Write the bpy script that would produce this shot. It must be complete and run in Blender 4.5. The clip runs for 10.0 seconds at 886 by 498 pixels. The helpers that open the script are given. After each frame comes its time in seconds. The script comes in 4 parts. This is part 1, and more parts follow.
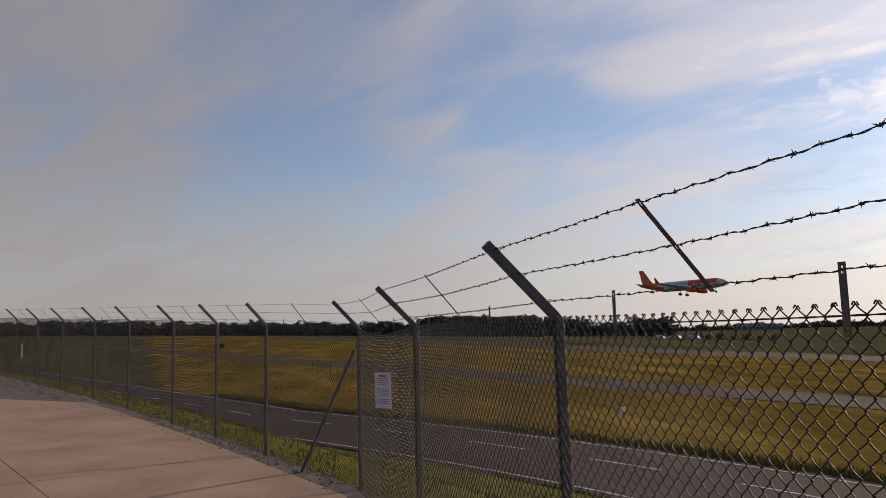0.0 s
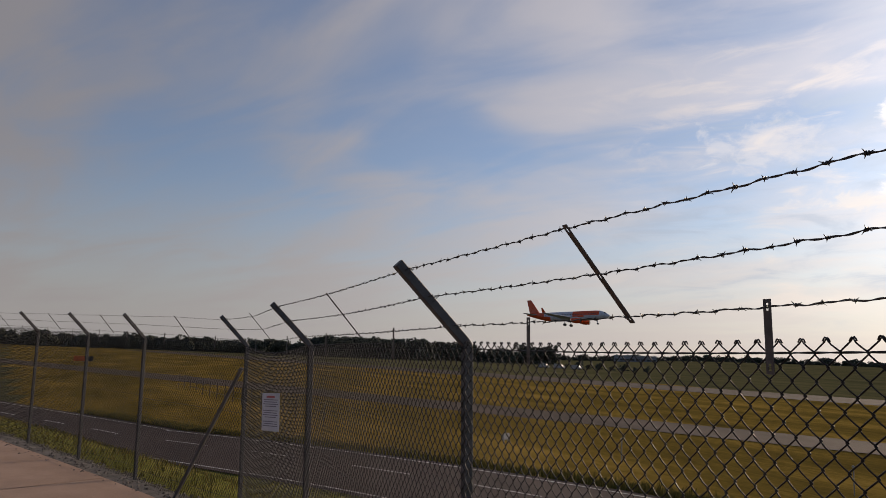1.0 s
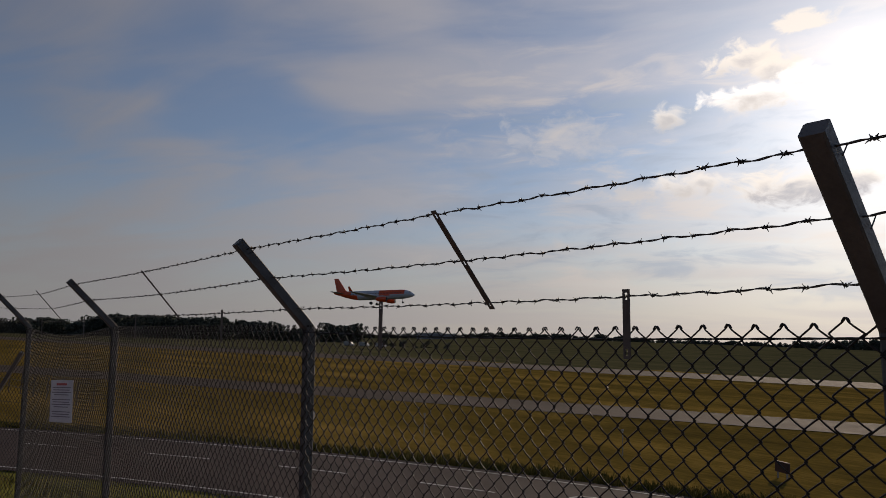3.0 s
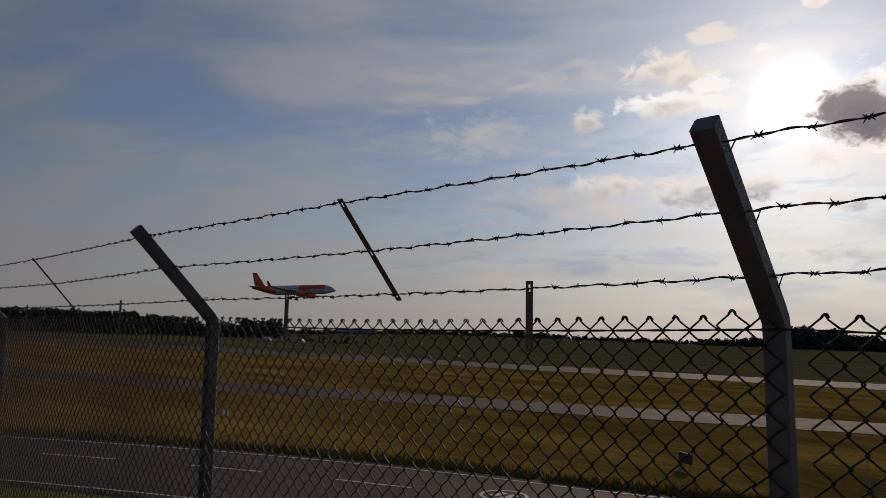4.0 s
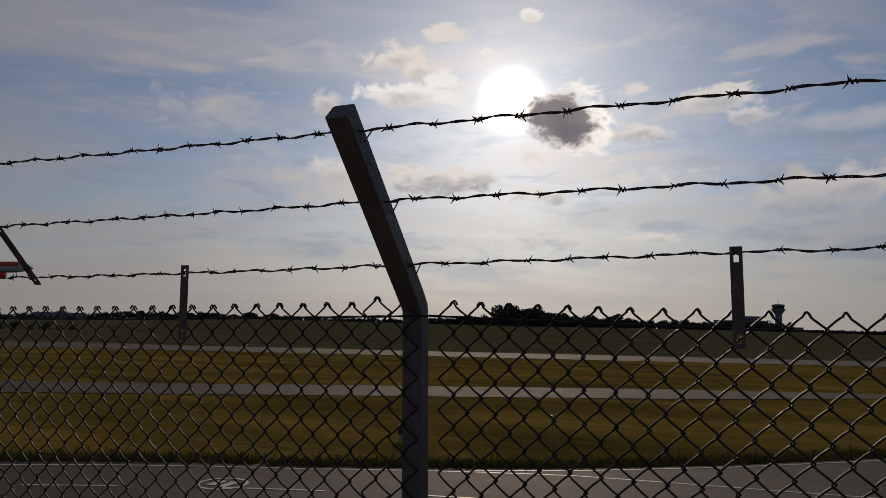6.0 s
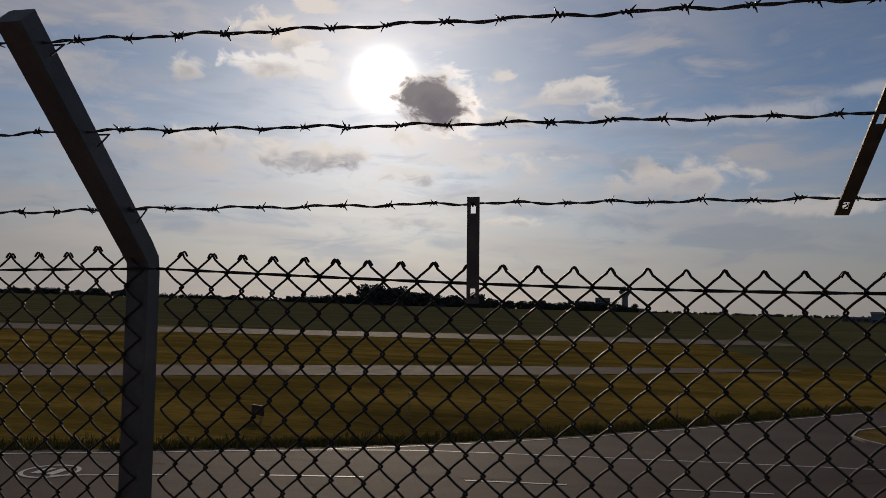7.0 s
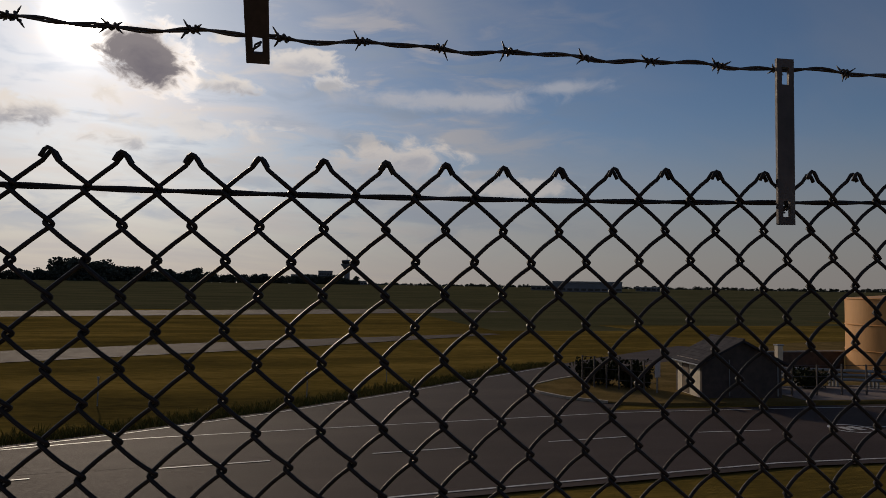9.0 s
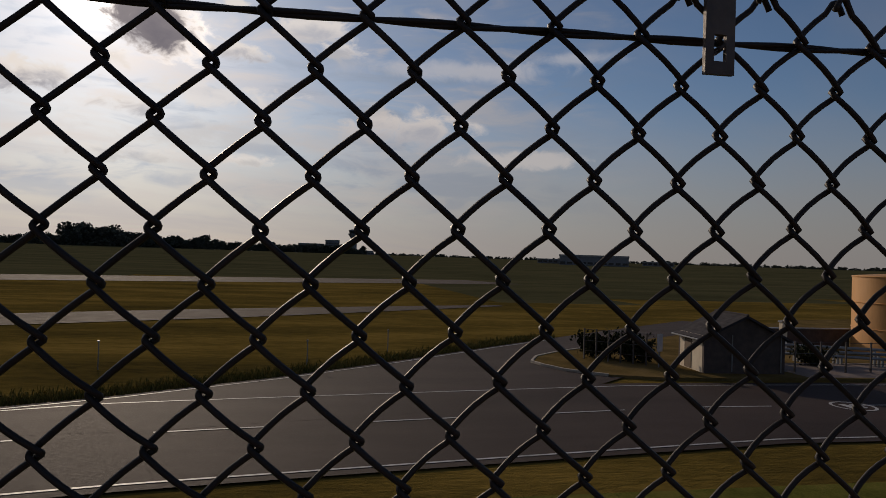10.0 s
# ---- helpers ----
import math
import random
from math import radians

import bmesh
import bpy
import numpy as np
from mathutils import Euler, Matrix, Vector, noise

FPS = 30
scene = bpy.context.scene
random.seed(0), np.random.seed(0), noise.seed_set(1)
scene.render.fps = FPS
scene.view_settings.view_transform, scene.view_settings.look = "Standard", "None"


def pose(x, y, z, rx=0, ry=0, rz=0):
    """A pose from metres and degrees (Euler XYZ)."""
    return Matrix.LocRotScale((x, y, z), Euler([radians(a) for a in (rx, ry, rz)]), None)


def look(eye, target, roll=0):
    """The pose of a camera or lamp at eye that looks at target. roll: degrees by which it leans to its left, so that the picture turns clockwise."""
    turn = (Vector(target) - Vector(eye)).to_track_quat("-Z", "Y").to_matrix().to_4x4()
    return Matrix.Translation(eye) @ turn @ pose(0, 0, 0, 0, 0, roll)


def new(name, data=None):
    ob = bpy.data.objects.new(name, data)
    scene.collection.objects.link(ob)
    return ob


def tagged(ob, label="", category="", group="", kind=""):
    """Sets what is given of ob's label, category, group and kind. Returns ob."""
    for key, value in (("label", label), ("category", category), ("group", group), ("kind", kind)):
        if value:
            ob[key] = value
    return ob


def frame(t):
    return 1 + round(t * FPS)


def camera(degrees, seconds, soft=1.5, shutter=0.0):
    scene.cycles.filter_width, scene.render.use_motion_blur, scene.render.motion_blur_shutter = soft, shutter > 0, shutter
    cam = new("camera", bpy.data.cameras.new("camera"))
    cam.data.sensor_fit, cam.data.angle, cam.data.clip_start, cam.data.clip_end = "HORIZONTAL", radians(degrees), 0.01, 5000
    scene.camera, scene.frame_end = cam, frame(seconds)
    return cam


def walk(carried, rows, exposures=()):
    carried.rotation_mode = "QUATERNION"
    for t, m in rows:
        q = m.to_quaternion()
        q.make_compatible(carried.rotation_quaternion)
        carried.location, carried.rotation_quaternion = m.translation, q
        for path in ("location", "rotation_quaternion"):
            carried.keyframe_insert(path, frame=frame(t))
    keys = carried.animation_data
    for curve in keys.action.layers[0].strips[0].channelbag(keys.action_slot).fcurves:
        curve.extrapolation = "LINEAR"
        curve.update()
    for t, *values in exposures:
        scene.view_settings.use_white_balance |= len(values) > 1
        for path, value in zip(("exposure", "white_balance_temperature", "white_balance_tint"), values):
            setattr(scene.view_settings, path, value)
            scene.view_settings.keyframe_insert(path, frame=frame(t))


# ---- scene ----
cam = camera(65.7, 10.0, soft=0.8)

# The fence leans a little out of plumb: everything that belongs to it is laid out in its own axes
# (x along the fence, y towards the airfield) and brought into the world by LEAN.
LEAN = Matrix.Translation((0, 0, 1.05)) @ Vector((0.0126, 0.031, 1.0)).rotation_difference(Vector((0, 0, 1))).to_matrix().to_4x4()
PATH = [
    (0, (0.881, -1.805, 2.763), (-1.04, -1.293, 2.987), 0.2),
    (0.5, (0.798, -1.826, 2.766), (-1.094, -1.235, 3.031), 2.4),
    (1, (0.695, -1.852, 2.763), (-1.116, -1.055, 3.058), 2.4),
    (1.5, (0.6, -1.89, 2.763), (-1.138, -0.946, 3.054), 1.6),
    (2, (0.537, -1.922, 2.778), (-1.122, -0.839, 3.052), 1.7),
    (2.2, (0.536, -1.955, 2.765), (-1.101, -0.841, 3.047), 2.1),
    (3.5, (0.513, -2.015, 2.795), (-0.93, -0.651, 3.032), 1.9),
    (4, (0.531, -1.94, 2.77), (-0.837, -0.503, 3.022), 2.3),
    (4.5, (0.537, -1.897, 2.79), (-0.702, -0.343, 3.016), 1.9),
    (5, (0.557, -1.863, 2.814), (-0.537, -0.201, 3.014), 2.2),
    (5.5, (0.611, -1.798, 2.797), (-0.315, -0.042, 3.037), 2.0),
    (5.7, (0.636, -1.788, 2.802), (-0.206, 0.011, 3.038), 1.7),
    (7, (0.942, -1.532, 2.75), (0.582, 0.428, 2.922), 1.8),
    (7.5, (1.08, -1.373, 2.735), (0.989, 0.621, 2.856), 2.4),
    (8, (1.209, -1.209, 2.737), (1.313, 0.785, 2.846), 1.3),
    (8.5, (1.342, -1.044, 2.735), (1.623, 0.929, 2.903), 1.2),
    (9, (1.522, -0.89, 2.696), (1.952, 1.06, 2.809), 0.9),
    (9.5, (1.707, -0.734, 2.672), (2.107, 1.223, 2.77), 2.4),
    (10, (1.853, -0.578, 2.63), (2.265, 1.379, 2.659), 1.9),
]
walk(cam, [(t, look(eye, target, roll)) for t, eye, target, roll in PATH],
     [(0.0, 0.38, 6950, 13), (1.0, 0.1, 6950, 13), (2.0, -0.22, 6850, 13), (3.5, -0.7, 6650, 12), (4.5, -0.95, 6600, 12), (5.5, -1.0, 6600, 12), (7.0, -1.04, 6600, 12),
      (8.0, -1.05, 6600, 12), (9.0, -0.97, 6600, 12), (10.0, -0.92, 6600, 13)])

# ---- sky and sun ----
SUN_AZ, SUN_EL = radians(-15.9), radians(18.6)
SUN_DIR = Vector((math.sin(SUN_AZ) * math.cos(SUN_EL), math.cos(SUN_AZ) * math.cos(SUN_EL), math.sin(SUN_EL)))
world = bpy.data.worlds.new("sky")
scene.world = world
world.use_nodes = True
wt = world.node_tree
wt.nodes.clear()


def wnode(kind, **sets):
    n = wt.nodes.new(kind)
    for k, v in sets.items():
        setattr(n, k, v)
    return n


def wmath(op, a, b=None, c=None, clamp=False):
    n = wnode("ShaderNodeMath", operation=op, use_clamp=clamp)
    for i, v in enumerate((a, b, c)):
        if v is None:
            continue
        if isinstance(v, (int, float)):
            n.inputs[i].default_value = v
        else:
            wt.links.new(v, n.inputs[i])
    return n.outputs[0]


def wmix(fac, a, b):
    n = wnode("ShaderNodeMix", data_type="RGBA")
    for sock, v in ((n.inputs[0], fac), (n.inputs[6], a), (n.inputs[7], b)):
        if isinstance(v, (int, float)):
            sock.default_value = v
        elif isinstance(v, tuple):
            sock.default_value = (*v, 1.0)
        else:
            wt.links.new(v, sock)
    return n.outputs[2]


def wsmooth(v, lo, hi):
    n = wnode("ShaderNodeMapRange", interpolation_type="SMOOTHSTEP")
    wt.links.new(v, n.inputs[0])
    n.inputs[1].default_value, n.inputs[2].default_value = lo, hi
    return n.outputs[0]


def wnoise(vec, scale, detail, rough, distortion=0.0, stretch=(1, 1, 1)):
    m = wnode("ShaderNodeMapping")
    m.inputs["Scale"].default_value = stretch
    wt.links.new(vec, m.inputs[0])
    n = wnode("ShaderNodeTexNoise")
    wt.links.new(m.outputs[0], n.inputs["Vector"])
    n.inputs["Scale"].default_value, n.inputs["Detail"].default_value = scale, detail
    n.inputs["Roughness"].default_value, n.inputs["Distortion"].default_value = rough, distortion
    return n.outputs[0]


coords = wnode("ShaderNodeTexCoord").outputs["Generated"]
norm = wnode("ShaderNodeVectorMath", operation="NORMALIZE")
wt.links.new(coords, norm.inputs[0])
way = norm.outputs[0]
split = wnode("ShaderNodeSeparateXYZ")
wt.links.new(way, split.inputs[0])
sx, sy, sz = split.outputs
azim = wmath("MULTIPLY", wmath("ARCTAN2", sx, sy), 57.2958)
elev = wmath("MULTIPLY", wmath("ARCSINE", sz), 57.2958)
dot = wnode("ShaderNodeVectorMath", operation="DOT_PRODUCT")
wt.links.new(way, dot.inputs[0])
dot.inputs[1].default_value = SUN_DIR
away = wmath("MULTIPLY", wmath("ARCCOSINE", wmath("MINIMUM", dot.outputs["Value"], 0.999999)), 57.2958)

nishita = wnode("ShaderNodeTexSky", sky_type="NISHITA", sun_disc=False)
nishita.sun_elevation, nishita.sun_rotation = SUN_EL, SUN_AZ
nishita.air_density, nishita.dust_density, nishita.ozone_density = 1.0, 0.5, 2.0
sky_gain = wnode("ShaderNodeVectorMath", operation="MULTIPLY")
wt.links.new(nishita.outputs[0], sky_gain.inputs[0])
sky_gain.inputs[1].default_value = (0.073, 0.083, 0.097)
sky = sky_gain.outputs[0]

# high thin cloud: the sky seen on a flat layer far above, in long soft streaks
flat = wnode("ShaderNodeCombineXYZ")
over = wmath("ADD", wmath("MAXIMUM", sz, 0.0), 0.16)
wt.links.new(wmath("DIVIDE", sx, over), flat.inputs[0])
wt.links.new(wmath("DIVIDE", sy, over), flat.inputs[1])
turn = wnode("ShaderNodeMapping")
turn.inputs["Rotation"].default_value = (0, 0, radians(-28))
wt.links.new(flat.outputs[0], turn.inputs[0])
veil_big = wnoise(turn.outputs[0], 0.55, 4, 0.5, 0.6, (1.0, 2.2, 1))
veil_fine = wnoise(turn.outputs[0], 1.3, 5, 0.5, 1.1, (0.8, 1.9, 1))
veil = wmath("ADD", wmath("MULTIPLY", veil_big, 0.65), wmath("MULTIPLY", veil_fine, 0.35))
veil = wsmooth(veil, 0.40, 0.62)
haze = wsmooth(elev, 15.0, 0.0)
near_sun = wmath("POWER", 2.71828, wmath("MULTIPLY", away, -0.040))
west = wsmooth(azim, -55.0, -95.0)
east = wsmooth(azim, 2.0, 24.0)
veil_light = wmath("ADD", wmath("SUBTRACT", 0.29, wmath("MULTIPLY", west, 0.10)), wmath("MULTIPLY", near_sun, 1.05))
veil_col = wnode("ShaderNodeVectorMath", operation="SCALE")
veil_col.inputs[0].default_value = (1.03, 0.99, 1.03)
wt.links.new(veil_light, veil_col.inputs["Scale"])
milky = wmath("MULTIPLY", wsmooth(azim, -30.0, -85.0), 0.24)
veil = wmath("MULTIPLY", veil, wmath("SUBTRACT", 0.60, wmath("MULTIPLY", east, 0.42)))
sky = wmix(wmath("ADD", veil, milky), sky, veil_col.outputs[0])
haze_light = wmath("ADD", wmath("SUBTRACT", 0.31, wmath("MULTIPLY", west, 0.05)), wmath("MULTIPLY", near_sun, 0.88))
haze_col = wnode("ShaderNodeVectorMath", operation="SCALE")
wt.links.new(wmix(wsmooth(azim, -40.0, -80.0), (1.03, 0.965, 0.945), (0.99, 0.965, 1.0)), haze_col.inputs[0])
wt.links.new(haze_light, haze_col.inputs["Scale"])
sky = wmix(wmath("MULTIPLY", haze, 0.88), sky, haze_col.outputs[0])

# uneven bands of broken cloud, long and flat, strongest in the half of the sky that holds the sun
plane_co = wnode("ShaderNodeCombineXYZ")
wt.links.new(wmath("ADD", wmath("MULTIPLY", azim, 0.085), wmath("MULTIPLY", elev, 0.03)), plane_co.inputs[0])
wt.links.new(wmath("ADD", wmath("MULTIPLY", elev, 0.34), wmath("MULTIPLY", azim, -0.016)), plane_co.inputs[1])
band_big = wnoise(plane_co.outputs[0], 0.8, 3, 0.5, 0.4)
band_fine = wnoise(plane_co.outputs[0], 2.0, 7, 0.58, 0.7)
band = wmath("ADD", wmath("MULTIPLY", band_big, 0.5), wmath("MULTIPLY", band_fine, 0.5))
reach = wmath("MULTIPLY", wsmooth(azim, -62.0, -38.0), wsmooth(azim, 34.0, 6.0))
reach = wmath("MULTIPLY", reach, wmath("MULTIPLY", wsmooth(elev, 1.5, 6.0), wsmooth(elev, 30.0, 17.0)))
band_light = wmath("ADD", 0.40, wmath("MULTIPLY", near_sun, 1.0))
band_col = wnode("ShaderNodeVectorMath", operation="SCALE")
band_col.inputs[0].default_value = (1.10, 1.0, 0.93)
wt.links.new(band_light, band_col.inputs["Scale"])
sky = wmix(wmath("MULTIPLY", wmath("MULTIPLY", wsmooth(band, 0.49, 0.64), reach), 0.62), sky, band_col.outputs[0])
shade_col = wnode("ShaderNodeVectorMath", operation="SCALE")
shade_col.inputs[0].default_value = (0.74, 0.90, 1.14)
wt.links.new(wmath("ADD", 0.26, wmath("MULTIPLY", near_sun, 0.80)), shade_col.inputs["Scale"])
sky = wmix(wmath("MULTIPLY", wmath("MULTIPLY", wsmooth(band, 0.50, 0.38), reach), 0.60), sky, shade_col.outputs[0])

# low broken cumulus round the sun
edge = wnoise(way, 26.0, 8, 0.60, 0.5, (1, 1, 1.7))
edge_big = wnoise(way, 9.0, 3, 0.5)


def cloud(az0, el0, half_az, half_el, thick, bright, dark, soft=0.8, ragged=3.6):
    """A cloud about az0, el0 (degrees): sunlit rim, greyer middle."""
    global sky
    u = wmath("DIVIDE", wmath("SUBTRACT", azim, az0), half_az)
    v = wmath("DIVIDE", wmath("SUBTRACT", elev, el0), half_el)
    r = wmath("SQRT", wmath("ADD", wmath("MULTIPLY", u, u), wmath("MULTIPLY", v, v)))
    body = wmath("ADD", wmath("SUBTRACT", 1.05, r), wmath("MULTIPLY", wmath("SUBTRACT", edge, 0.5), ragged))
    body = wmath("ADD", body, wmath("MULTIPLY", wmath("SUBTRACT", edge_big, 0.5), 1.2))
    rim = wsmooth(body, 0.0, soft)
    lower = wmath("ADD", wmath("MULTIPLY", v, -0.45), wmath("MULTIPLY", body, 0.55))
    core = wsmooth(lower, 0.1, 0.75)
    tone = wmix(core, bright, dark)
    sky = wmix(wmath("MULTIPLY", rim, thick), sky, tone)


# the veiled sun's own glare
glow = wmath("MULTIPLY", wmath("POWER", 2.71828, wmath("MULTIPLY", wmath("POWER", wmath("DIVIDE", away, 1.55), 2.0), -1.0)), 8.0)
glow = wmath("ADD", glow, wmath("MULTIPLY", wmath("POWER", 2.71828, wmath("MULTIPLY", away, -0.13)), 0.80))
glow_col = wnode("ShaderNodeVectorMath", operation="SCALE")
glow_col.inputs[0].default_value = (1.0, 0.93, 0.82)
wt.links.new(glow, glow_col.inputs["Scale"])
summed = wnode("ShaderNodeVectorMath", operation="ADD")
wt.links.new(sky, summed.inputs[0])
wt.links.new(glow_col.outputs[0], summed.inputs[1])
sky = summed.outputs[0]
WHITE, CREAM, SOFT, GREY, DARK = (1.7, 1.64, 1.58), (1.5, 1.38, 1.24), (0.95, 0.89, 0.84), (0.66, 0.66, 0.72), (0.25, 0.23, 0.28)
cloud(-26.0, 21.6, 3.2, 1.5, 0.92, CREAM, (0.90, 0.86, 0.87), 0.45, 2.2)
cloud(-23.9, 20.8, 2.2, 1.0, 0.9, CREAM, (1.05, 1.0, 0.98), 0.45, 2.4)
cloud(-25.0, 18.9, 5.0, 1.15, 0.95, WHITE, (1.1, 1.03, 0.98), 0.45, 2.2)
cloud(-21.6, 20.2, 2.2, 0.85, 0.95, WHITE, WHITE, 0.4, 2.4)
cloud(-21.3, 18.8, 1.9, 0.8, 0.9, WHITE, WHITE, 0.4, 2.4)
cloud(-21.8, 23.8, 2.4, 0.75, 0.85, CREAM, CREAM, 0.5, 2.4)
cloud(-18.1, 22.4, 1.1, 0.6, 0.95, WHITE, WHITE, 0.4, 2.2)
cloud(-14.6, 25.2, 1.2, 0.65, 0.9, WHITE, CREAM, 0.4, 2.2)
cloud(-31.4, 18.0, 1.7, 1.3, 0.75, CREAM, SOFT, 0.7, 2.4)
cloud(-22.6, 12.0, 4.8, 1.5, 0.85, CREAM, GREY, 0.7, 2.4)
cloud(-18.7, 12.3, 2.8, 1.0, 0.8, CREAM, GREY, 0.7, 2.4)
cloud(-29.2, 12.6, 4.4, 1.1, 0.7, CREAM, SOFT, 0.8, 2.4)
cloud(-35.4, 12.0, 3.2, 0.9, 0.55, SOFT, SOFT)
cloud(-13.4, 10.9, 3.2, 0.9, 0.7, CREAM, GREY, 0.7, 2.4)
cloud(-14.2, 14.3, 2.2, 1.2, 0.8, WHITE, CREAM, 0.6, 2.4)
cloud(-40.4, 16.4, 5.0, 2.2, 0.3, SOFT, SOFT)
cloud(-5.9, 19.0, 1.7, 0.7, 0.75, CREAM, CREAM, 0.5, 2.4)
cloud(-5.4, 15.7, 3.2, 0.95, 0.8, CREAM, GREY, 0.6, 2.4)
cloud(0.5, 17.8, 3.2, 1.1, 0.75, CREAM, (0.92, 0.90, 0.92), 0.6, 2.4)
cloud(2.3, 16.4, 2.0, 0.7, 0.6, CREAM, SOFT)
cloud(-9.0, 12.4, 8.0, 1.0, 0.5, CREAM, CREAM)
cloud(9.8, 10.6, 5.4, 1.7, 0.85, (1.12, 1.03, 0.95), (0.70, 0.70, 0.75), 0.7, 2.2)
cloud(6.0, 12.1, 1.6, 0.6, 0.6, SOFT, SOFT)
cloud(17.5, 8.3, 6.5, 0.9, 0.7, SOFT, SOFT, 0.8, 2.2)
cloud(-4.2, 7.2, 3.0, 0.6, 0.6, CREAM, SOFT)
cloud(-14.0, 7.3, 6.0, 0.8, 0.45, CREAM, SOFT)
cloud(12.0, 15.4, 12.0, 1.0, 0.62, (0.95, 0.92, 0.93), (0.88, 0.87, 0.9), 1.0, 1.6)
cloud(22.6, 16.4, 5.0, 0.8, 0.55, (0.9, 0.88, 0.9), (0.85, 0.85, 0.88), 1.0, 1.6)
cloud(-4.0, 9.0, 14.0, 1.3, 0.4, SOFT, SOFT, 1.2, 2.4)
cloud(-11.2, 16.8, 4.1, 3.2, 0.95, (2.3, 2.1, 1.9), (1.9, 1.75, 1.6), 0.5, 2.0)
cloud(-11.7, 16.8, 3.5, 2.7, 0.97, (0.42, 0.38, 0.40), DARK, 0.45, 1.5)
shine = wnode("ShaderNodeBackground")
wt.links.new(sky, shine.inputs[0])
shine.inputs[1].default_value = 1.0
wt.links.new(shine.outputs[0], wnode("ShaderNodeOutputWorld").inputs[0])

sun = new("sun", bpy.data.lights.new("sun", "SUN"))
sun.data.energy, sun.data.angle, sun.data.color = 3.4, radians(1.2), (1.0, 0.82, 0.62)
sun.matrix_world = look((0, 0, 60), Vector((0, 0, 60)) - SUN_DIR)


# ---- materials ----
def mat(name, tones, scale=4.0, rough=0.7, metal=0.0, bump=0.0, bump_scale=None, fine=None, stretch=(1, 1, 1), island=0.0, spec=0.5, rough_var=0.12):
    """A surface of two or three tones mixed by noise at two scales, with fine relief."""
    m = bpy.data.materials.new(name)
    m.use_nodes = True
    t = m.node_tree
    b = t.nodes["Principled BSDF"]
    pos = t.nodes.new("ShaderNodeNewGeometry").outputs["Position"]
    mp = t.nodes.new("ShaderNodeMapping")
    mp.inputs["Scale"].default_value = stretch
    t.links.new(pos, mp.inputs[0])

    def nz(s, detail=5.0, r=0.6):
        n = t.nodes.new("ShaderNodeTexNoise")
        n.inputs["Scale"].default_value, n.inputs["Detail"].default_value, n.inputs["Roughness"].default_value = s, detail, r
        t.links.new(mp.outputs[0], n.inputs["Vector"])
        return n.outputs[0]

    ramp = t.nodes.new("ShaderNodeValToRGB")
    els = ramp.color_ramp.elements
    while len(els) < len(tones):
        els.new(0.5)
    for i, c in enumerate(tones):
        els[i].position = 0.34 + 0.32 * i / max(1, len(tones) - 1)
        els[i].color = (*c, 1)
    big = nz(scale)
    small = nz(fine or scale * 14, 6.0, 0.7)
    mx = t.nodes.new("ShaderNodeMix")
    mx.inputs[0].default_value = 0.38
    t.links.new(big, mx.inputs[2])
    t.links.new(small, mx.inputs[3])
    val = mx.outputs[0]
    if island:
        rnd = t.nodes.new("ShaderNodeNewGeometry").outputs["Random Per Island"]
        ad = t.nodes.new("ShaderNodeMath")
        ad.operation = "MULTIPLY_ADD"
        t.links.new(rnd, ad.inputs[0])
        ad.inputs[1].default_value = island
        sub = t.nodes.new("ShaderNodeMath")
        sub.operation = "SUBTRACT"
        t.links.new(val, sub.inputs[0])
        sub.inputs[1].default_value = island / 2
        t.links.new(sub.outputs[0], ad.inputs[2])
        val = ad.outputs[0]
    t.links.new(val, ramp.inputs[0])
    t.links.new(ramp.outputs[0], b.inputs["Base Color"])
    rr = t.nodes.new("ShaderNodeMapRange")
    t.links.new(small, rr.inputs[0])
    rr.inputs[1].default_value, rr.inputs[2].default_value = 0.3, 0.7
    rr.inputs[3].default_value, rr.inputs[4].default_value = max(0.02, rough - rough_var), min(1, rough + rough_var)
    t.links.new(rr.outputs[0], b.inputs["Roughness"])
    b.inputs["Metallic"].default_value = metal
    b.inputs["Specular IOR Level"].default_value = spec
    if bump:
        bp = t.nodes.new("ShaderNodeBump")
        bp.inputs["Strength"].default_value, bp.inputs["Distance"].default_value = 0.8, bump
        t.links.new(nz(bump_scale or scale * 10, 6.0, 0.7), bp.inputs["Height"])
        t.links.new(bp.outputs[0], b.inputs["Normal"])
    return m


GRASS = mat("rough_grass", [(0.060, 0.046, 0.015), (0.140, 0.098, 0.024), (0.275, 0.180, 0.044)], 0.06, 0.95, bump=0.14, bump_scale=2.2, fine=1.1, stretch=(0.8, 2.6, 1), spec=0.0)
FIELDGREEN = mat("far_grass", [(0.050, 0.050, 0.026), (0.078, 0.075, 0.038), (0.115, 0.102, 0.050)], 0.02, 0.95, bump=0.1, bump_scale=2.0, fine=0.5, stretch=(1, 3, 1), spec=0.0)
TURF = mat("bank_grass", [(0.085, 0.088, 0.020), (0.14, 0.135, 0.03), (0.21, 0.175, 0.045)], 0.7, 0.9, bump=0.05, bump_scale=16, spec=0.0)
ASPHALT = mat("asphalt", [(0.031, 0.021, 0.018), (0.047, 0.032, 0.0275), (0.068, 0.048, 0.041)], 0.35, 0.8, bump=0.006, bump_scale=60, fine=24, spec=0.12, stretch=(0.35, 1, 1))
TAXI = mat("worn_concrete", [(0.040, 0.028, 0.023), (0.060, 0.043, 0.035), (0.084, 0.061, 0.050)], 0.16, 0.88, bump=0.006, bump_scale=30, spec=0.08, stretch=(0.3, 1, 1))
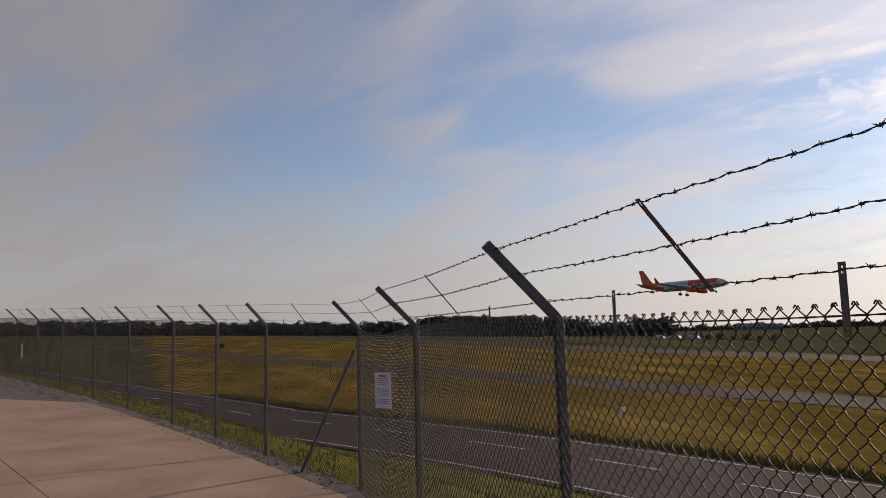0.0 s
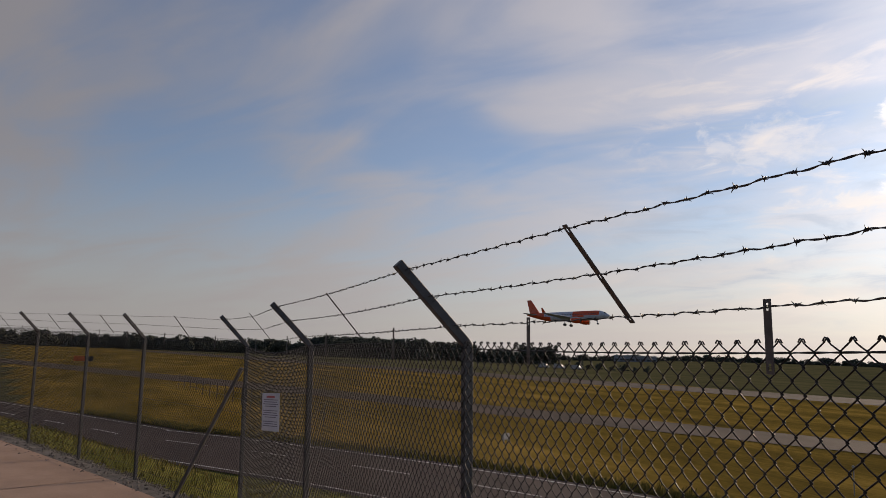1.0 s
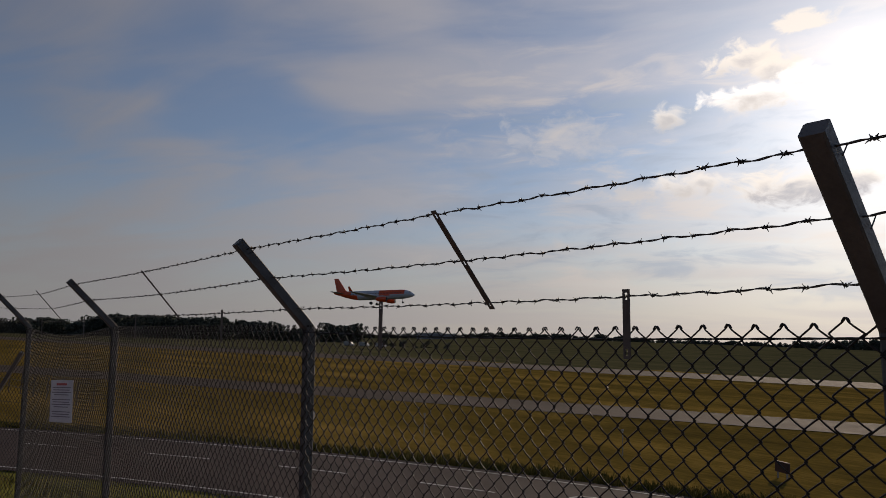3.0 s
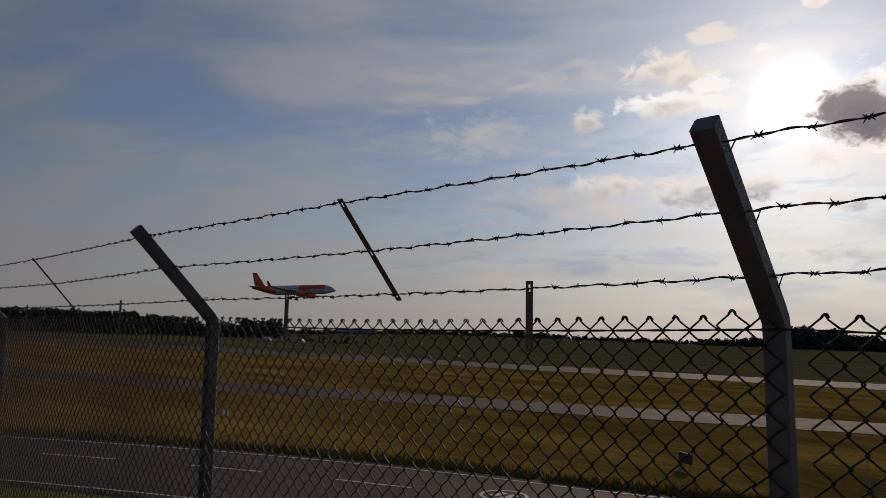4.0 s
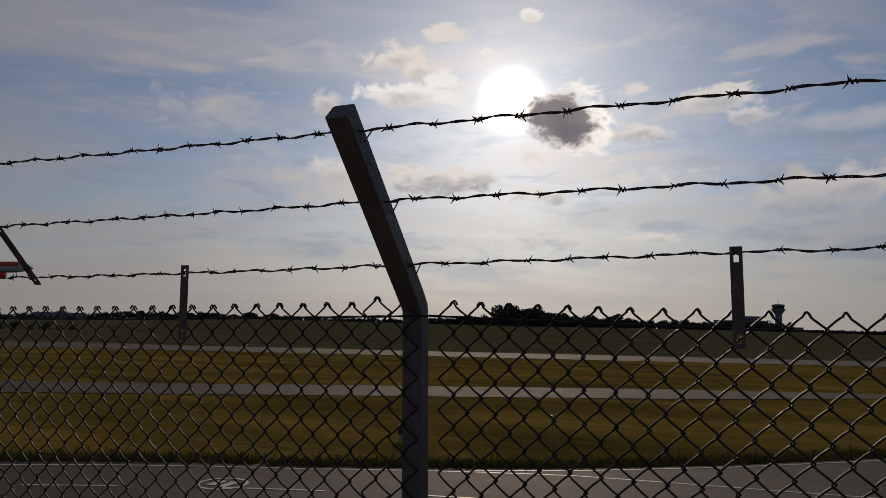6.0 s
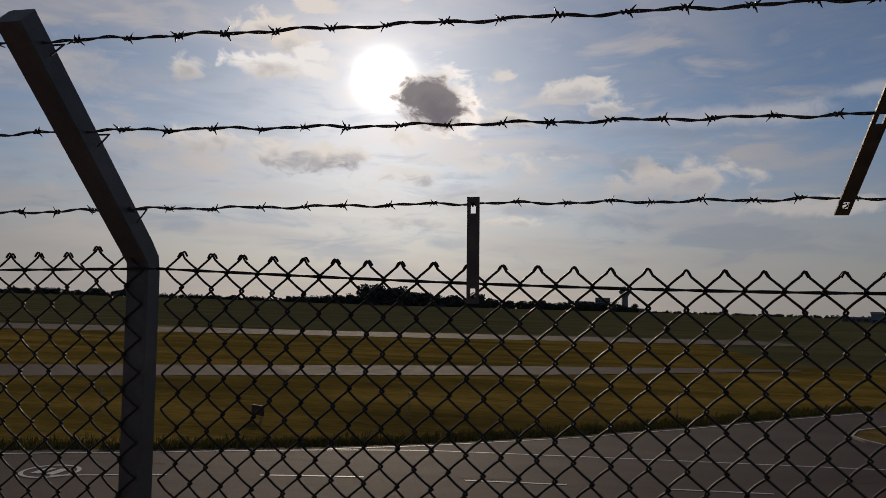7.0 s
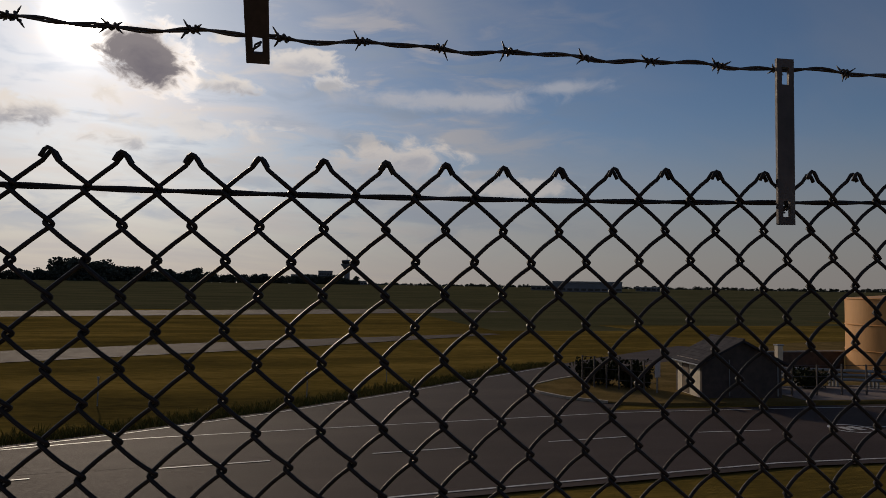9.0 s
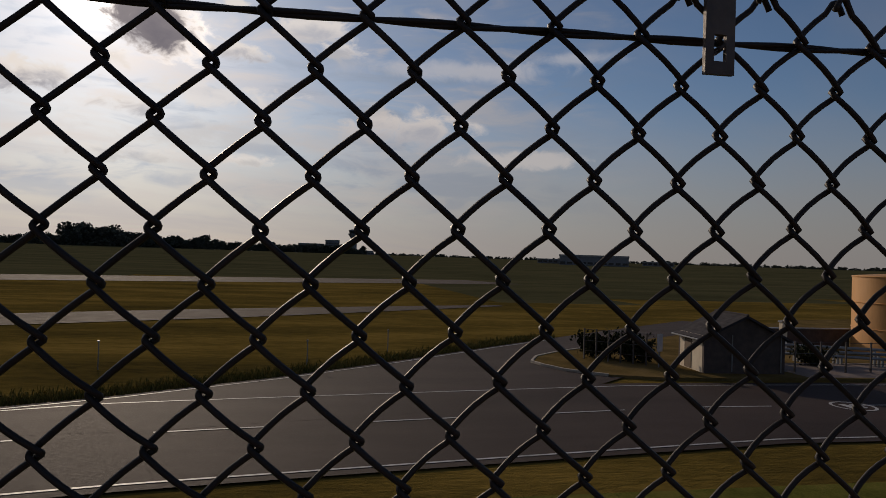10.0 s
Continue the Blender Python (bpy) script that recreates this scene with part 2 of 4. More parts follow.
PAINT = mat("road_paint", [(0.20, 0.19, 0.18), (0.42, 0.41, 0.39), (0.55, 0.54, 0.52)], 3.0, 0.6)
SLAB = mat("pink_concrete", [(0.25, 0.155, 0.103), (0.36, 0.228, 0.156), (0.46, 0.305, 0.215)], 0.5, 0.85, bump=0.008, bump_scale=50, fine=26)
GRAVEL = mat("gravel", [(0.05, 0.042, 0.036), (0.10, 0.084, 0.070), (0.19, 0.16, 0.135)], 3.0, 0.9, bump=0.02, bump_scale=30, island=0.3)
STEEL = mat("galvanised_post", [(0.052, 0.050, 0.052), (0.080, 0.076, 0.078), (0.12, 0.112, 0.11)], 6.0, 0.55, 0.2, bump=0.0008, bump_scale=160, fine=90)
STRIP = mat("weathered_strip", [(0.05, 0.042, 0.04), (0.085, 0.07, 0.065), (0.13, 0.105, 0.09)], 18.0, 0.55, 0.3, bump=0.0005, bump_scale=300, fine=160)
WIRE = mat("coated_wire", [(0.012, 0.010, 0.010), (0.022, 0.018, 0.017), (0.036, 0.029, 0.026)], 9.0, 0.48, 0.0, bump=0.0004, bump_scale=500, fine=220, spec=0.25)
BARBED = mat("galvanised_barbed", [(0.035, 0.03, 0.028), (0.06, 0.05, 0.046), (0.10, 0.085, 0.075)], 12.0, 0.5, 0.5, fine=200)
# foliage with the haze of distance mixed into its tones: paler and greyer
LEAF = mat("hazed_foliage", [(0.045, 0.050, 0.042), (0.070, 0.076, 0.060), (0.11, 0.115, 0.085)], 0.05, 0.9, island=0.35, spec=0.1)
BARK = mat("bark", [(0.03, 0.024, 0.018), (0.06, 0.048, 0.036)], 2.0, 0.9)
WALLW = mat("cream_render", [(0.58, 0.50, 0.38), (0.70, 0.61, 0.47), (0.76, 0.67, 0.53)], 1.2, 0.85, bump=0.003, bump_scale=30)
BRICK = mat("dark_brick", [(0.055, 0.04, 0.036), (0.08, 0.058, 0.05), (0.11, 0.08, 0.066)], 2.5, 0.9, bump=0.004, bump_scale=25)
ROOF = mat("slate_roof", [(0.03, 0.028, 0.034), (0.05, 0.046, 0.05), (0.075, 0.068, 0.07)], 2.0, 0.85, bump=0.006, bump_scale=12, spec=0.1)
TANKM = mat("ochre_tank", [(0.52, 0.25, 0.075), (0.62, 0.31, 0.10), (0.68, 0.36, 0.13)], 0.4, 0.6, stretch=(1, 1, 0.2))
DOORM = mat("brown_door", [(0.10, 0.065, 0.04), (0.15, 0.10, 0.06)], 4.0, 0.7)
GREYM = mat("grey_metal", [(0.20, 0.21, 0.22), (0.30, 0.31, 0.32)], 1.0, 0.5, 0.4)
FAR = mat("far_building", [(0.10, 0.11, 0.13), (0.16, 0.17, 0.19), (0.22, 0.23, 0.25)], 0.05, 0.8)
GLASS = mat("dark_glazing", [(0.02, 0.024, 0.03), (0.04, 0.045, 0.05)], 0.5, 0.15)
SIGNM = mat("white_board", [(0.42, 0.40, 0.42), (0.55, 0.53, 0.55)], 5.0, 0.5)
INK = mat("sign_print", [(0.12, 0.10, 0.12), (0.18, 0.15, 0.17)], 20.0, 0.6)
REDINK = mat("sign_red_print", [(0.35, 0.06, 0.06), (0.42, 0.09, 0.08)], 20.0, 0.6)
PLANEW = mat("aircraft_white", [(0.42, 0.43, 0.46), (0.52, 0.53, 0.56)], 0.2, 0.3)
PLANEO = mat("aircraft_orange", [(0.58, 0.06, 0.012), (0.68, 0.085, 0.018)], 0.2, 0.3)
PLANEG = mat("aircraft_grey", [(0.22, 0.23, 0.25), (0.32, 0.33, 0.35)], 0.3, 0.4)
RUBBER = mat("tyre_rubber", [(0.015, 0.015, 0.016), (0.03, 0.03, 0.03)], 3.0, 0.8)
BOARDO = mat("orange_board", [(0.60, 0.10, 0.02), (0.72, 0.15, 0.03)], 1.0, 0.6)


# ---- building helpers ----
def mesh_object(name, bm, material, parent=None, label=""):
    me = bpy.data.meshes.new(name)
    bmesh.ops.recalc_face_normals(bm, faces=bm.faces)
    bm.to_mesh(me)
    bm.free()
    me.materials.append(material)
    ob = new(name, me)
    if parent is not None:
        ob.parent = parent
    if label:
        ob["label"] = label
    return ob


def part(name, bm, material, parent, label=""):
    return mesh_object(name, bm, material, parent, label)


def raw(name, verts, faces, material, parent=None, smooth=False):
    me = bpy.data.meshes.new(name)
    me.from_pydata([tuple(v) for v in verts], [], faces)
    if smooth:
        me.polygons.foreach_set("use_smooth", [True] * len(me.polygons))
    me.materials.append(material)
    ob = new(name, me)
    if parent is not None:
        ob.parent = parent
    return ob


def box(bm, x0, y0, z0, x1, y1, z1, bevel=0.0, m=None):
    g = bmesh.ops.create_cube(bm, size=1)
    vs = g["verts"]
    bmesh.ops.scale(bm, vec=(x1 - x0, y1 - y0, z1 - z0), verts=vs)
    bmesh.ops.translate(bm, vec=((x0 + x1) / 2, (y0 + y1) / 2, (z0 + z1) / 2), verts=vs)
    if bevel:
        es = list({e for v in vs for e in v.link_edges})
        vs = list({v for f in bmesh.ops.bevel(bm, geom=es, offset=bevel, segments=2, affect="EDGES")["faces"] for v in f.verts} | {v for v in vs if v.is_valid})
    if m is not None:
        bmesh.ops.transform(bm, matrix=m, verts=[v for v in vs if v.is_valid])
    return bm


def boxes(*items, bevel=0.0):
    bm = bmesh.new()
    for it in items:
        box(bm, *it, bevel=bevel)
    return bm


def tube_data(pts, radius, sides=6, closed_ends=True):
    """Vertices and faces of a round bar along points."""
    P = np.asarray(pts, float)
    T = np.gradient(P, axis=0)
    T /= np.linalg.norm(T, axis=1)[:, None]
    ref = np.where(np.abs(T[:, 1:2]) < 0.9, np.array([[0, 1.0, 0]]), np.array([[1.0, 0, 0]]))
    U = np.cross(T, ref)
    U /= np.linalg.norm(U, axis=1)[:, None]
    V = np.cross(T, U)
    rad = np.broadcast_to(np.asarray(radius, float), (len(P),))[:, None]
    ang = np.linspace(0, 2 * np.pi, sides, endpoint=False)
    rings = [P + rad * (np.cos(a) * U + np.sin(a) * V) for a in ang]
    verts = np.stack(rings, 1).reshape(-1, 3)
    faces = []
    for i in range(len(P) - 1):
        for j in range(sides):
            k = (j + 1) % sides
            faces.append((i * sides + j, i * sides + k, (i + 1) * sides + k, (i + 1) * sides + j))
    if closed_ends:
        faces.append(tuple(range(sides))[::-1])
        faces.append(tuple((len(P) - 1) * sides + j for j in range(sides)))
    return verts, faces


def join_data(chunks):
    vs, fs, n = [], [], 0
    for v, f in chunks:
        vs.append(np.asarray(v))
        fs += [tuple(i + n for i in q) for q in f]
        n += len(v)
    return np.concatenate(vs), fs


def holder(name, m=None):
    ob = new(name)
    ob.empty_display_size = 0.1
    if m is not None:
        ob.matrix_world = m
    return ob


# ---- ground ----
CORNER = Vector((-10.94, -0.13, 0))
FIELD = -3.3
# the fence turns at the corner post and then bends gently away
LEFT = []
for px in (-10.94, -14.26, -16.67, -19.28, -22.58, -25.69, -29.09, -32.08, -34.86, -37.9, -40.9, -43.9):
    u = -(px + 10.92)
    LEFT.append(Vector((px, -0.12 - 0.44 * u - 0.0033 * u * u, 0)))
RUN = (LEFT[8] - CORNER).normalized()
LINES = [(Vector((0, 0, 0)), Vector((0, 1, 0)))]
for a, b in zip(LEFT, LEFT[1:]):
    d = (b - a).normalized()
    LINES.append((a, Vector((d.y, -d.x, 0))))


def beyond(x, y):
    """How far a place lies on the airfield's side of the fence."""
    return max((x - a.x) * n.x + (y - a.y) * n.y for a, n in LINES)


def public_height(x, y):
    return 0.02 + 0.0105 * max(0.0, (x - CORNER.x) * RUN.x + (y - CORNER.y) * RUN.y) * min(1.0, max(0.0, (40 - math.hypot(x, y)) / 10 + 1))


def far_rise(x, y):
    """Beyond the runway the airfield climbs gently to the far trees; it stays level to the west."""
    d = min(760.0, math.hypot(x, y))
    if d < 300 or y < 0:
        return 0.0
    w = min(1.0, max(0.0, (math.degrees(math.atan2(x, y)) + 62) / 22))
    return 0.0175 * (d - 300) * w * w * (3 - 2 * w)


def ground_height(x, y):
    s = min(1.0, max(0.0, (beyond(x, y) - 0.5) / 9.5))
    e = s * s * (3 - 2 * s)
    h = FIELD * e + public_height(x, y) * (1 - e)
    if s >= 1:
        h += far_rise(x, y)
        far = max(0.0, math.hypot(x, y) - 40)
        h += 0.03 * noise.noise((x * 0.05, y * 0.05, 3.0)) * min(1, far / 60)
    elif s > 0.03:
        h += 0.05 * noise.noise((x * 0.7, y * 0.7, 1.0))
    return h


def axis_steps():
    near = np.arange(-60, 60.1, 1.0)
    out = 60 * 1.16 ** np.arange(1, 29)
    return np.concatenate([-out[::-1], near, out])


gx, gy = axis_steps(), axis_steps()
gv = [(x, y, ground_height(x, y)) for y in gy for x in gx]
nx = len(gx)
gf = [(j * nx + i, j * nx + i + 1, (j + 1) * nx + i + 1, (j + 1) * nx + i) for j in range(len(gy) - 1) for i in range(nx - 1)]
ground = raw("ground", gv, gf, GRASS, smooth=True)
ground.data.materials.append(TURF)
ground.data.materials.append(FIELDGREEN)
for p in ground.data.polygons:
    c = p.center
    if -40 < c.x < 60 and -60 < c.y < 26 and beyond(c.x, c.y) < 16:
        p.material_index = 1
    elif (c.x < -45 and c.y < 0.15 * c.x) or c.y - 0.4 * c.x > 172 or (c.y - 0.25 * c.x > 88 and c.x > 30):
        p.material_index = 2
tagged(ground, "dry yellow-green airfield grass falling away in a bank", "ground", kind="structure")


def centre_line(x):
    if x < -48:
        return -1.9 + 0.62 * (x + 48)
    if x > 18:
        return 25.45 - 0.0012 * (x - 18) ** 2
    if x > -2:
        return 22.964 + 0.136 * (x + 2) - 0.0006 * (x + 2) ** 2
    return 23.2 + 0.1 * x - 0.009 * x * x


def ribbon(name, pts, left, right, z, material):
    """A flat strip beside a line of points, from left to right of it (metres)."""
    P = np.array(pts, float)
    T = np.gradient(P, axis=0)
    T /= np.linalg.norm(T, axis=1)[:, None]
    N = np.stack([-T[:, 1], T[:, 0]], 1)
    L, Rr = P + N * np.reshape(left, (-1, 1)), P + N * np.reshape(right, (-1, 1))
    vs = [(x, y, z) for x, y in L] + [(x, y, z) for x, y in Rr]
    n = len(P)
    fs = [(i, n + i, n + i + 1, i + 1) for i in range(n - 1)]
    return raw(name, vs, fs, material)


xs = np.concatenate([np.arange(-300, -50, 10.0), np.arange(-50, 90, 1.0)])
road_line = [(x, centre_line(x)) for x in xs]
far_side = np.interp(xs, [-300, -14, -4], [4.3, 4.3, 5.5])
road = ribbon("road", road_line, far_side, -5.6, FIELD + 0.06, ASPHALT)
tagged(road, "grey asphalt perimeter road with worn white lines", "road", kind="structure")
# the side road that leaves the bend towards the hut
FORK = [(-18.0, 22.6), (-14.0, 24.4), (-10.4, 26.0), (-5.0, 28.9), (1.0, 32.9), (7.4, 38.0), (14.7, 44.4), (19.5, 48.4), (30.0, 57.0), (44.0, 68.0)]
fork_x = np.arange(-18, 44, 1.0)
side_line = list(zip(fork_x, np.interp(fork_x, [p[0] for p in FORK], [p[1] for p in FORK])))
side_road = ribbon("road_side", side_line, 0.0, np.interp(fork_x, [-18, -8, 5], [-1.0, -5.0, -11.5]), FIELD + 0.064, ASPHALT)
tagged(side_road, "grey asphalt side road forking off beside the hut", "road", kind="structure")
TAXI_DIR = Vector((0.875, 0.484, 0))
taper = np.interp(np.arange(-260, 44, 8.0), [-260, 0, 40], [1.0, 1.0, 0.12])
taxi = ribbon("taxiway", [(-3.5 + TAXI_DIR.x * s, 69.0 + TAXI_DIR.y * s) for s in np.arange(-260, 44, 8.0)], 5.2 * taper, -4.6 * taper, FIELD + 0.05, TAXI)
tagged(taxi, "pale worn concrete taxiway crossing the grass", "taxiway", kind="structure")
RWY_DIR = Vector((0.93, 0.37, 0)).normalized()
runway = ribbon("runway", [(-2 + RWY_DIR.x * s, 158 + RWY_DIR.y * s) for s in np.arange(-420, 70, 15.0)], 13, -13, FIELD + 0.06, TAXI)
tagged(runway, "pale concrete runway strip across the airfield", "runway", kind="structure")

junction = ribbon("road_junction", [p for p in road_line if 3 < p[0] < 17], 10.0, 4.0, FIELD + 0.062, ASPHALT)
tagged(junction, "grey asphalt mouth of the side road", "road", kind="structure")

# painted lines
painted = (xs > -110) & (xs < 70)
for off in (np.full(len(xs), -5.1), far_side - 0.7):
    line = ribbon("edge_line", [p for p, k in zip(road_line, painted) if k], off[painted] + 0.06, off[painted] - 0.06, FIELD + 0.075, PAINT)
    tagged(line, "worn white painted road edge line", "road marking", "road edge lines", "structure")
kerb_line = ribbon("edge_line", side_line[9:40], -0.4, -0.52, FIELD + 0.078, PAINT)
tagged(kerb_line, "worn white painted road edge line", "road marking", "road edge lines", "structure")
s_run = 0.0
walk_pts = [Vector((x, centre_line(x), 0)) for x in np.arange(-110, 60, 0.5)]
seg, dashes = [], []
for a, b in zip(walk_pts, walk_pts[1:]):
    d = (b - a).length
    s_run += d
    phase = s_run % 7.0
    if phase < 4.0:
        seg.append((a.x, a.y))
    elif seg:
        if len(seg) > 3:
            dashes.append(seg)
        seg = []
for d in dashes:
    tagged(ribbon("centre_dash", d, 0.06, -0.06, FIELD + 0.076, PAINT), "worn white painted road centre dash", "road marking", "road centre dashes", "structure")


def ring(cx, cy, r):
    bm = bmesh.new()
    n = 40
    for r0, r1 in ((r * 0.86, r), ):
        a = [bm.verts.new((cx + r1 * math.cos(i * 2 * math.pi / n), cy + r1 * math.sin(i * 2 * math.pi / n), FIELD + 0.078)) for i in range(n)]
        b = [bm.verts.new((cx + r0 * math.cos(i * 2 * math.pi / n), cy + r0 * math.sin(i * 2 * math.pi / n), FIELD + 0.078)) for i in range(n)]
        for i in range(n):
            bm.faces.new((a[i], a[(i + 1) % n], b[(i + 1) % n], b[i]))
    for k in (-1, 1):
        box(bm, cx + k * r * 0.28 - 0.16, cy - r * 0.42, FIELD + 0.074, cx + k * r * 0.28 + 0.16, cy + r * 0.42, FIELD + 0.079)
    ob = mesh_object("road_roundel", bm, PAINT)
    return tagged(ob, "white painted speed roundel on the asphalt", "road marking", "road roundels", "structure")


ring(-16.4, 19.8, 0.95)
ring(25.9, 25.2, 0.95)

# concrete apron where the viewers stand, with joints as real gaps
slab_holder = holder("pavement")
tagged(slab_holder, "pinkish broomed concrete slabs with dark joints", "pavement", kind="structure")
rnd = random.Random(4)
NRM = Vector((-RUN.y, RUN.x, 0)) * 1.0
if NRM.y > 0:
    NRM = -NRM
for i in range(-5, 9):
    for j in range(-1, 5):
        a = CORNER + RUN * (i * 4.0) + NRM * (j * 4.0)
        bm = bmesh.new()
        g = 0.011
        co = [a + RUN * g + NRM * g, a + RUN * (4 - g) + NRM * g, a + RUN * (4 - g) + NRM * (4 - g), a + RUN * g + NRM * (4 - g)]
        lift = rnd.uniform(-0.003, 0.003)
        bm.faces.new([bm.verts.new((c.x, c.y, 0)) for c in co])
        for o, n in LINES:
            gap = 0.36
            bmesh.ops.bisect_plane(bm, geom=bm.verts[:] + bm.edges[:] + bm.faces[:], plane_co=o - n * gap, plane_no=n, clear_outer=True)
        bmesh.ops.bisect_plane(bm, geom=bm.verts[:] + bm.edges[:] + bm.faces[:], plane_co=(-25.0, -8.1, 0), plane_no=(-0.889, 0.458, 0), clear_outer=True)
        if not bm.faces:
            bm.free()
            continue
        for v in bm.verts:
            v.co.z = public_height(v.co.x, v.co.y) + 0.03 + lift
        ext = bmesh.ops.extrude_face_region(bm, geom=bm.faces[:])
        bmesh.ops.translate(bm, vec=(0, 0, -0.09), verts=[v for v in ext["geom"] if isinstance(v, bmesh.types.BMVert)])
        part("slab", bm, SLAB, slab_holder)

# gravel strip under the fence
vs, fs = [], []
edge_pts = [Vector((12.0, 0, 0)), Vector((0.0, 0, 0))] + LEFT
for i, p in enumerate(edge_pts):
    q0, q1 = edge_pts[max(0, i - 1)], edge_pts[min(len(edge_pts) - 1, i + 1)]
    d = (q1 - q0).normalized()
    n = Vector((d.y, -d.x, 0))
    for w in (0.14, -0.1, -0.5 if i < 7 else -7.0):
        q = p + n * w
        vs.append((q.x, q.y, public_height(q.x, q.y) + 0.015))
for i in range(len(edge_pts) - 1):
    for k in (0, 1):
        fs.append((i * 3 + k, i * 3 + k + 1, i * 3 + k + 4, i * 3 + k + 3))
tagged(raw("gravel_strip", vs, fs, GRAVEL), "grey-brown gravel strip under the fence", "ground", kind="structure")
# loose gravel along the fence foot
rg = random.Random(12)
chunks = []
for k in range(9):
    a, b = LEFT[k], LEFT[k + 1]
    wide = 0.45 + 0.12 * k
    d = (b - a).normalized()
    for _ in range(170 if k < 5 else 240):
        q = a + (b - a) * rg.random() - Vector((d.y, -d.x, 0)) * (rg.uniform(-0.25, wide))
        r = rg.uniform(0.018, 0.05)
        z = public_height(q.x, q.y) + r * 0.3
        vs = np.array([(rg.uniform(.7, 1.2) * r * c0, rg.uniform(.7, 1.2) * r * c1, rg.uniform(.5, .9) * r * c2) for c0, c1, c2 in ((1, 0, 0), (-1, 0, 0), (0, 1, 0), (0, -1, 0), (0, 0, 1), (0, 0, -1))]) + np.array((q.x, q.y, z))
        chunks.append((vs, [(0, 2, 4), (2, 1, 4), (1, 3, 4), (3, 0, 4), (2, 0, 5), (1, 2, 5), (3, 1, 5), (0, 3, 5)]))
v, f = join_data(chunks)
tagged(raw("gravel", v, f, GRAVEL), "loose grey-brown gravel along the fence foot", "gravel", kind="stuff")

# ---- the fence ----
PITCH, DROP, MESH_TOP, BASE = 0.076, 0.0815, 1.814, -1.02
ROWS = 34
ELBOW = 1.80


def link_wire(rows, steps, radius, sides, hook=True, flip=1):
    """One zigzag strand of chain link, a quarter pitch either side of x = 0, with its knuckled top.

    Straight runs that bow a little, and tight turns that overlap the neighbour's; flip says which runs lie in front."""
    pts = []
    if hook:
        # the cut end folds over the peak and lies back along the neighbour's run
        for dx, z in ((0.0088, -0.0100), (0.0066, -0.0058), (0.0042, -0.0016), (0.0015, 0.0008), (-0.0022, -0.0006)):
            pts.append((PITCH / 4 + dx, 0.0052, z))
    for k in range(rows * 2):
        sgn = 1 if k % 2 == 0 else -1
        for u in steps:
            if hook and k == 0 and u < 0.25:
                continue
            lin = 1 - 2 * u
            wide = PITCH / 4 * (1.19 * min(1.0, max(-1.0, lin * 1.07)))
            up = 0.0022 * math.sin(math.pi * u) if sgn * flip > 0 else -0.0008 * math.sin(math.pi * u)
            pts.append((sgn * wide, 0.0046 * sgn * math.sin(math.pi * u) + 0.0012 * sgn, -DROP / 2 * (k + u) + up))
    return tube_data(pts, radius, sides)


def shared(name, data, material, smooth=True):
    me = bpy.data.meshes.new(name)
    me.from_pydata([tuple(v) for v in data[0]], [], data[1])
    if smooth:
        me.polygons.foreach_set("use_smooth", [True] * len(me.polygons))
    me.materials.append(material)
    return me


def bay_frame(a, b):
    """Axes of a bay from post foot a to post foot b, in the fence's own space."""
    d = Vector((b.x - a.x, b.y - a.y, 0))
    fall = (b.z - a.z) / d.length
    d.normalize()
    return Matrix.Translation(a) @ Matrix(((d.x, -d.y, 0, 0), (d.y, d.x, 0, 0), (fall, 0, 1, 0), (0, 0, 0, 1)))


def mesh_panel(a, b, fine, bow=0.0, sag=0.0, pitch=PITCH, phase=0.0):
    """Chain link between two posts; a to b runs with the airfield on its left."""
    length = (b - a).length
    top = holder("chain_link_panel", LEAN @ bay_frame(a, b))
    step = pitch / 2
    count = int((length - phase) / step)
    chunks = []
    rj = random.Random(int(a.x * 10) + 77)
    for i in range(count):
        x = phase + (i + 0.5) * step
        f = x / length
        y = bow * math.sin(math.pi * f) + 0.003 * math.sin(x * 5.0)
        dz = -sag * math.sin(math.pi * f) + rj.uniform(-0.0015, 0.0015)
        if i // 2 == 35 and fine and pitch > 0.078:
            dz += 0.012
        slope = math.atan2(bow * math.pi / length * math.cos(math.pi * f), 1)
        m = Matrix.Translation((x, y, MESH_TOP + dz)) @ Matrix.Rotation(slope + (math.pi if i % 2 else 0) + rj.uniform(-0.03, 0.03), 4, "Z")
        if fine:
            w = new("wire", FINE_PLAIN if i % 2 else FINE_WIRE)
            w.parent = top
            w.matrix_local = m
        else:
            chunks.append((np.array([m @ Vector(v) for v in COARSE_WIRE[0]]), COARSE_WIRE[1]))
    if chunks:
        v, f = join_data(chunks)
        ob = raw("woven_mesh", v, f, WIRE, top, smooth=True)
    for z in (MESH_TOP - DROP / 2, 0.65, -0.7):
        for k in (0, 1):
            pts = [(x, bow * math.sin(math.pi * x / length) + 0.006 + 0.0016 * math.sin(x * 30 + k * math.pi), z - sag * math.sin(math.pi * x / length) + 0.0016 * math.cos(x * 30 + k * math.pi)) for x in np.linspace(0, length, 120)]
            v, f = tube_data(pts, 0.0024, 5)
            raw("line_wire", v, f, WIRE, top, smooth=True)
    return top


TURNS = (0.0, 0.035, 0.1, 0.3, 0.5, 0.7, 0.9, 0.965)
FINE_WIRE = shared("wire", link_wire(ROWS, TURNS, 0.0027, 6), WIRE)
FINE_PLAIN = shared("wire", link_wire(ROWS, TURNS, 0.0027, 6, True, -1), WIRE)
COARSE_WIRE = link_wire(ROWS, (0.0, 0.1, 0.9), 0.0036, 4)


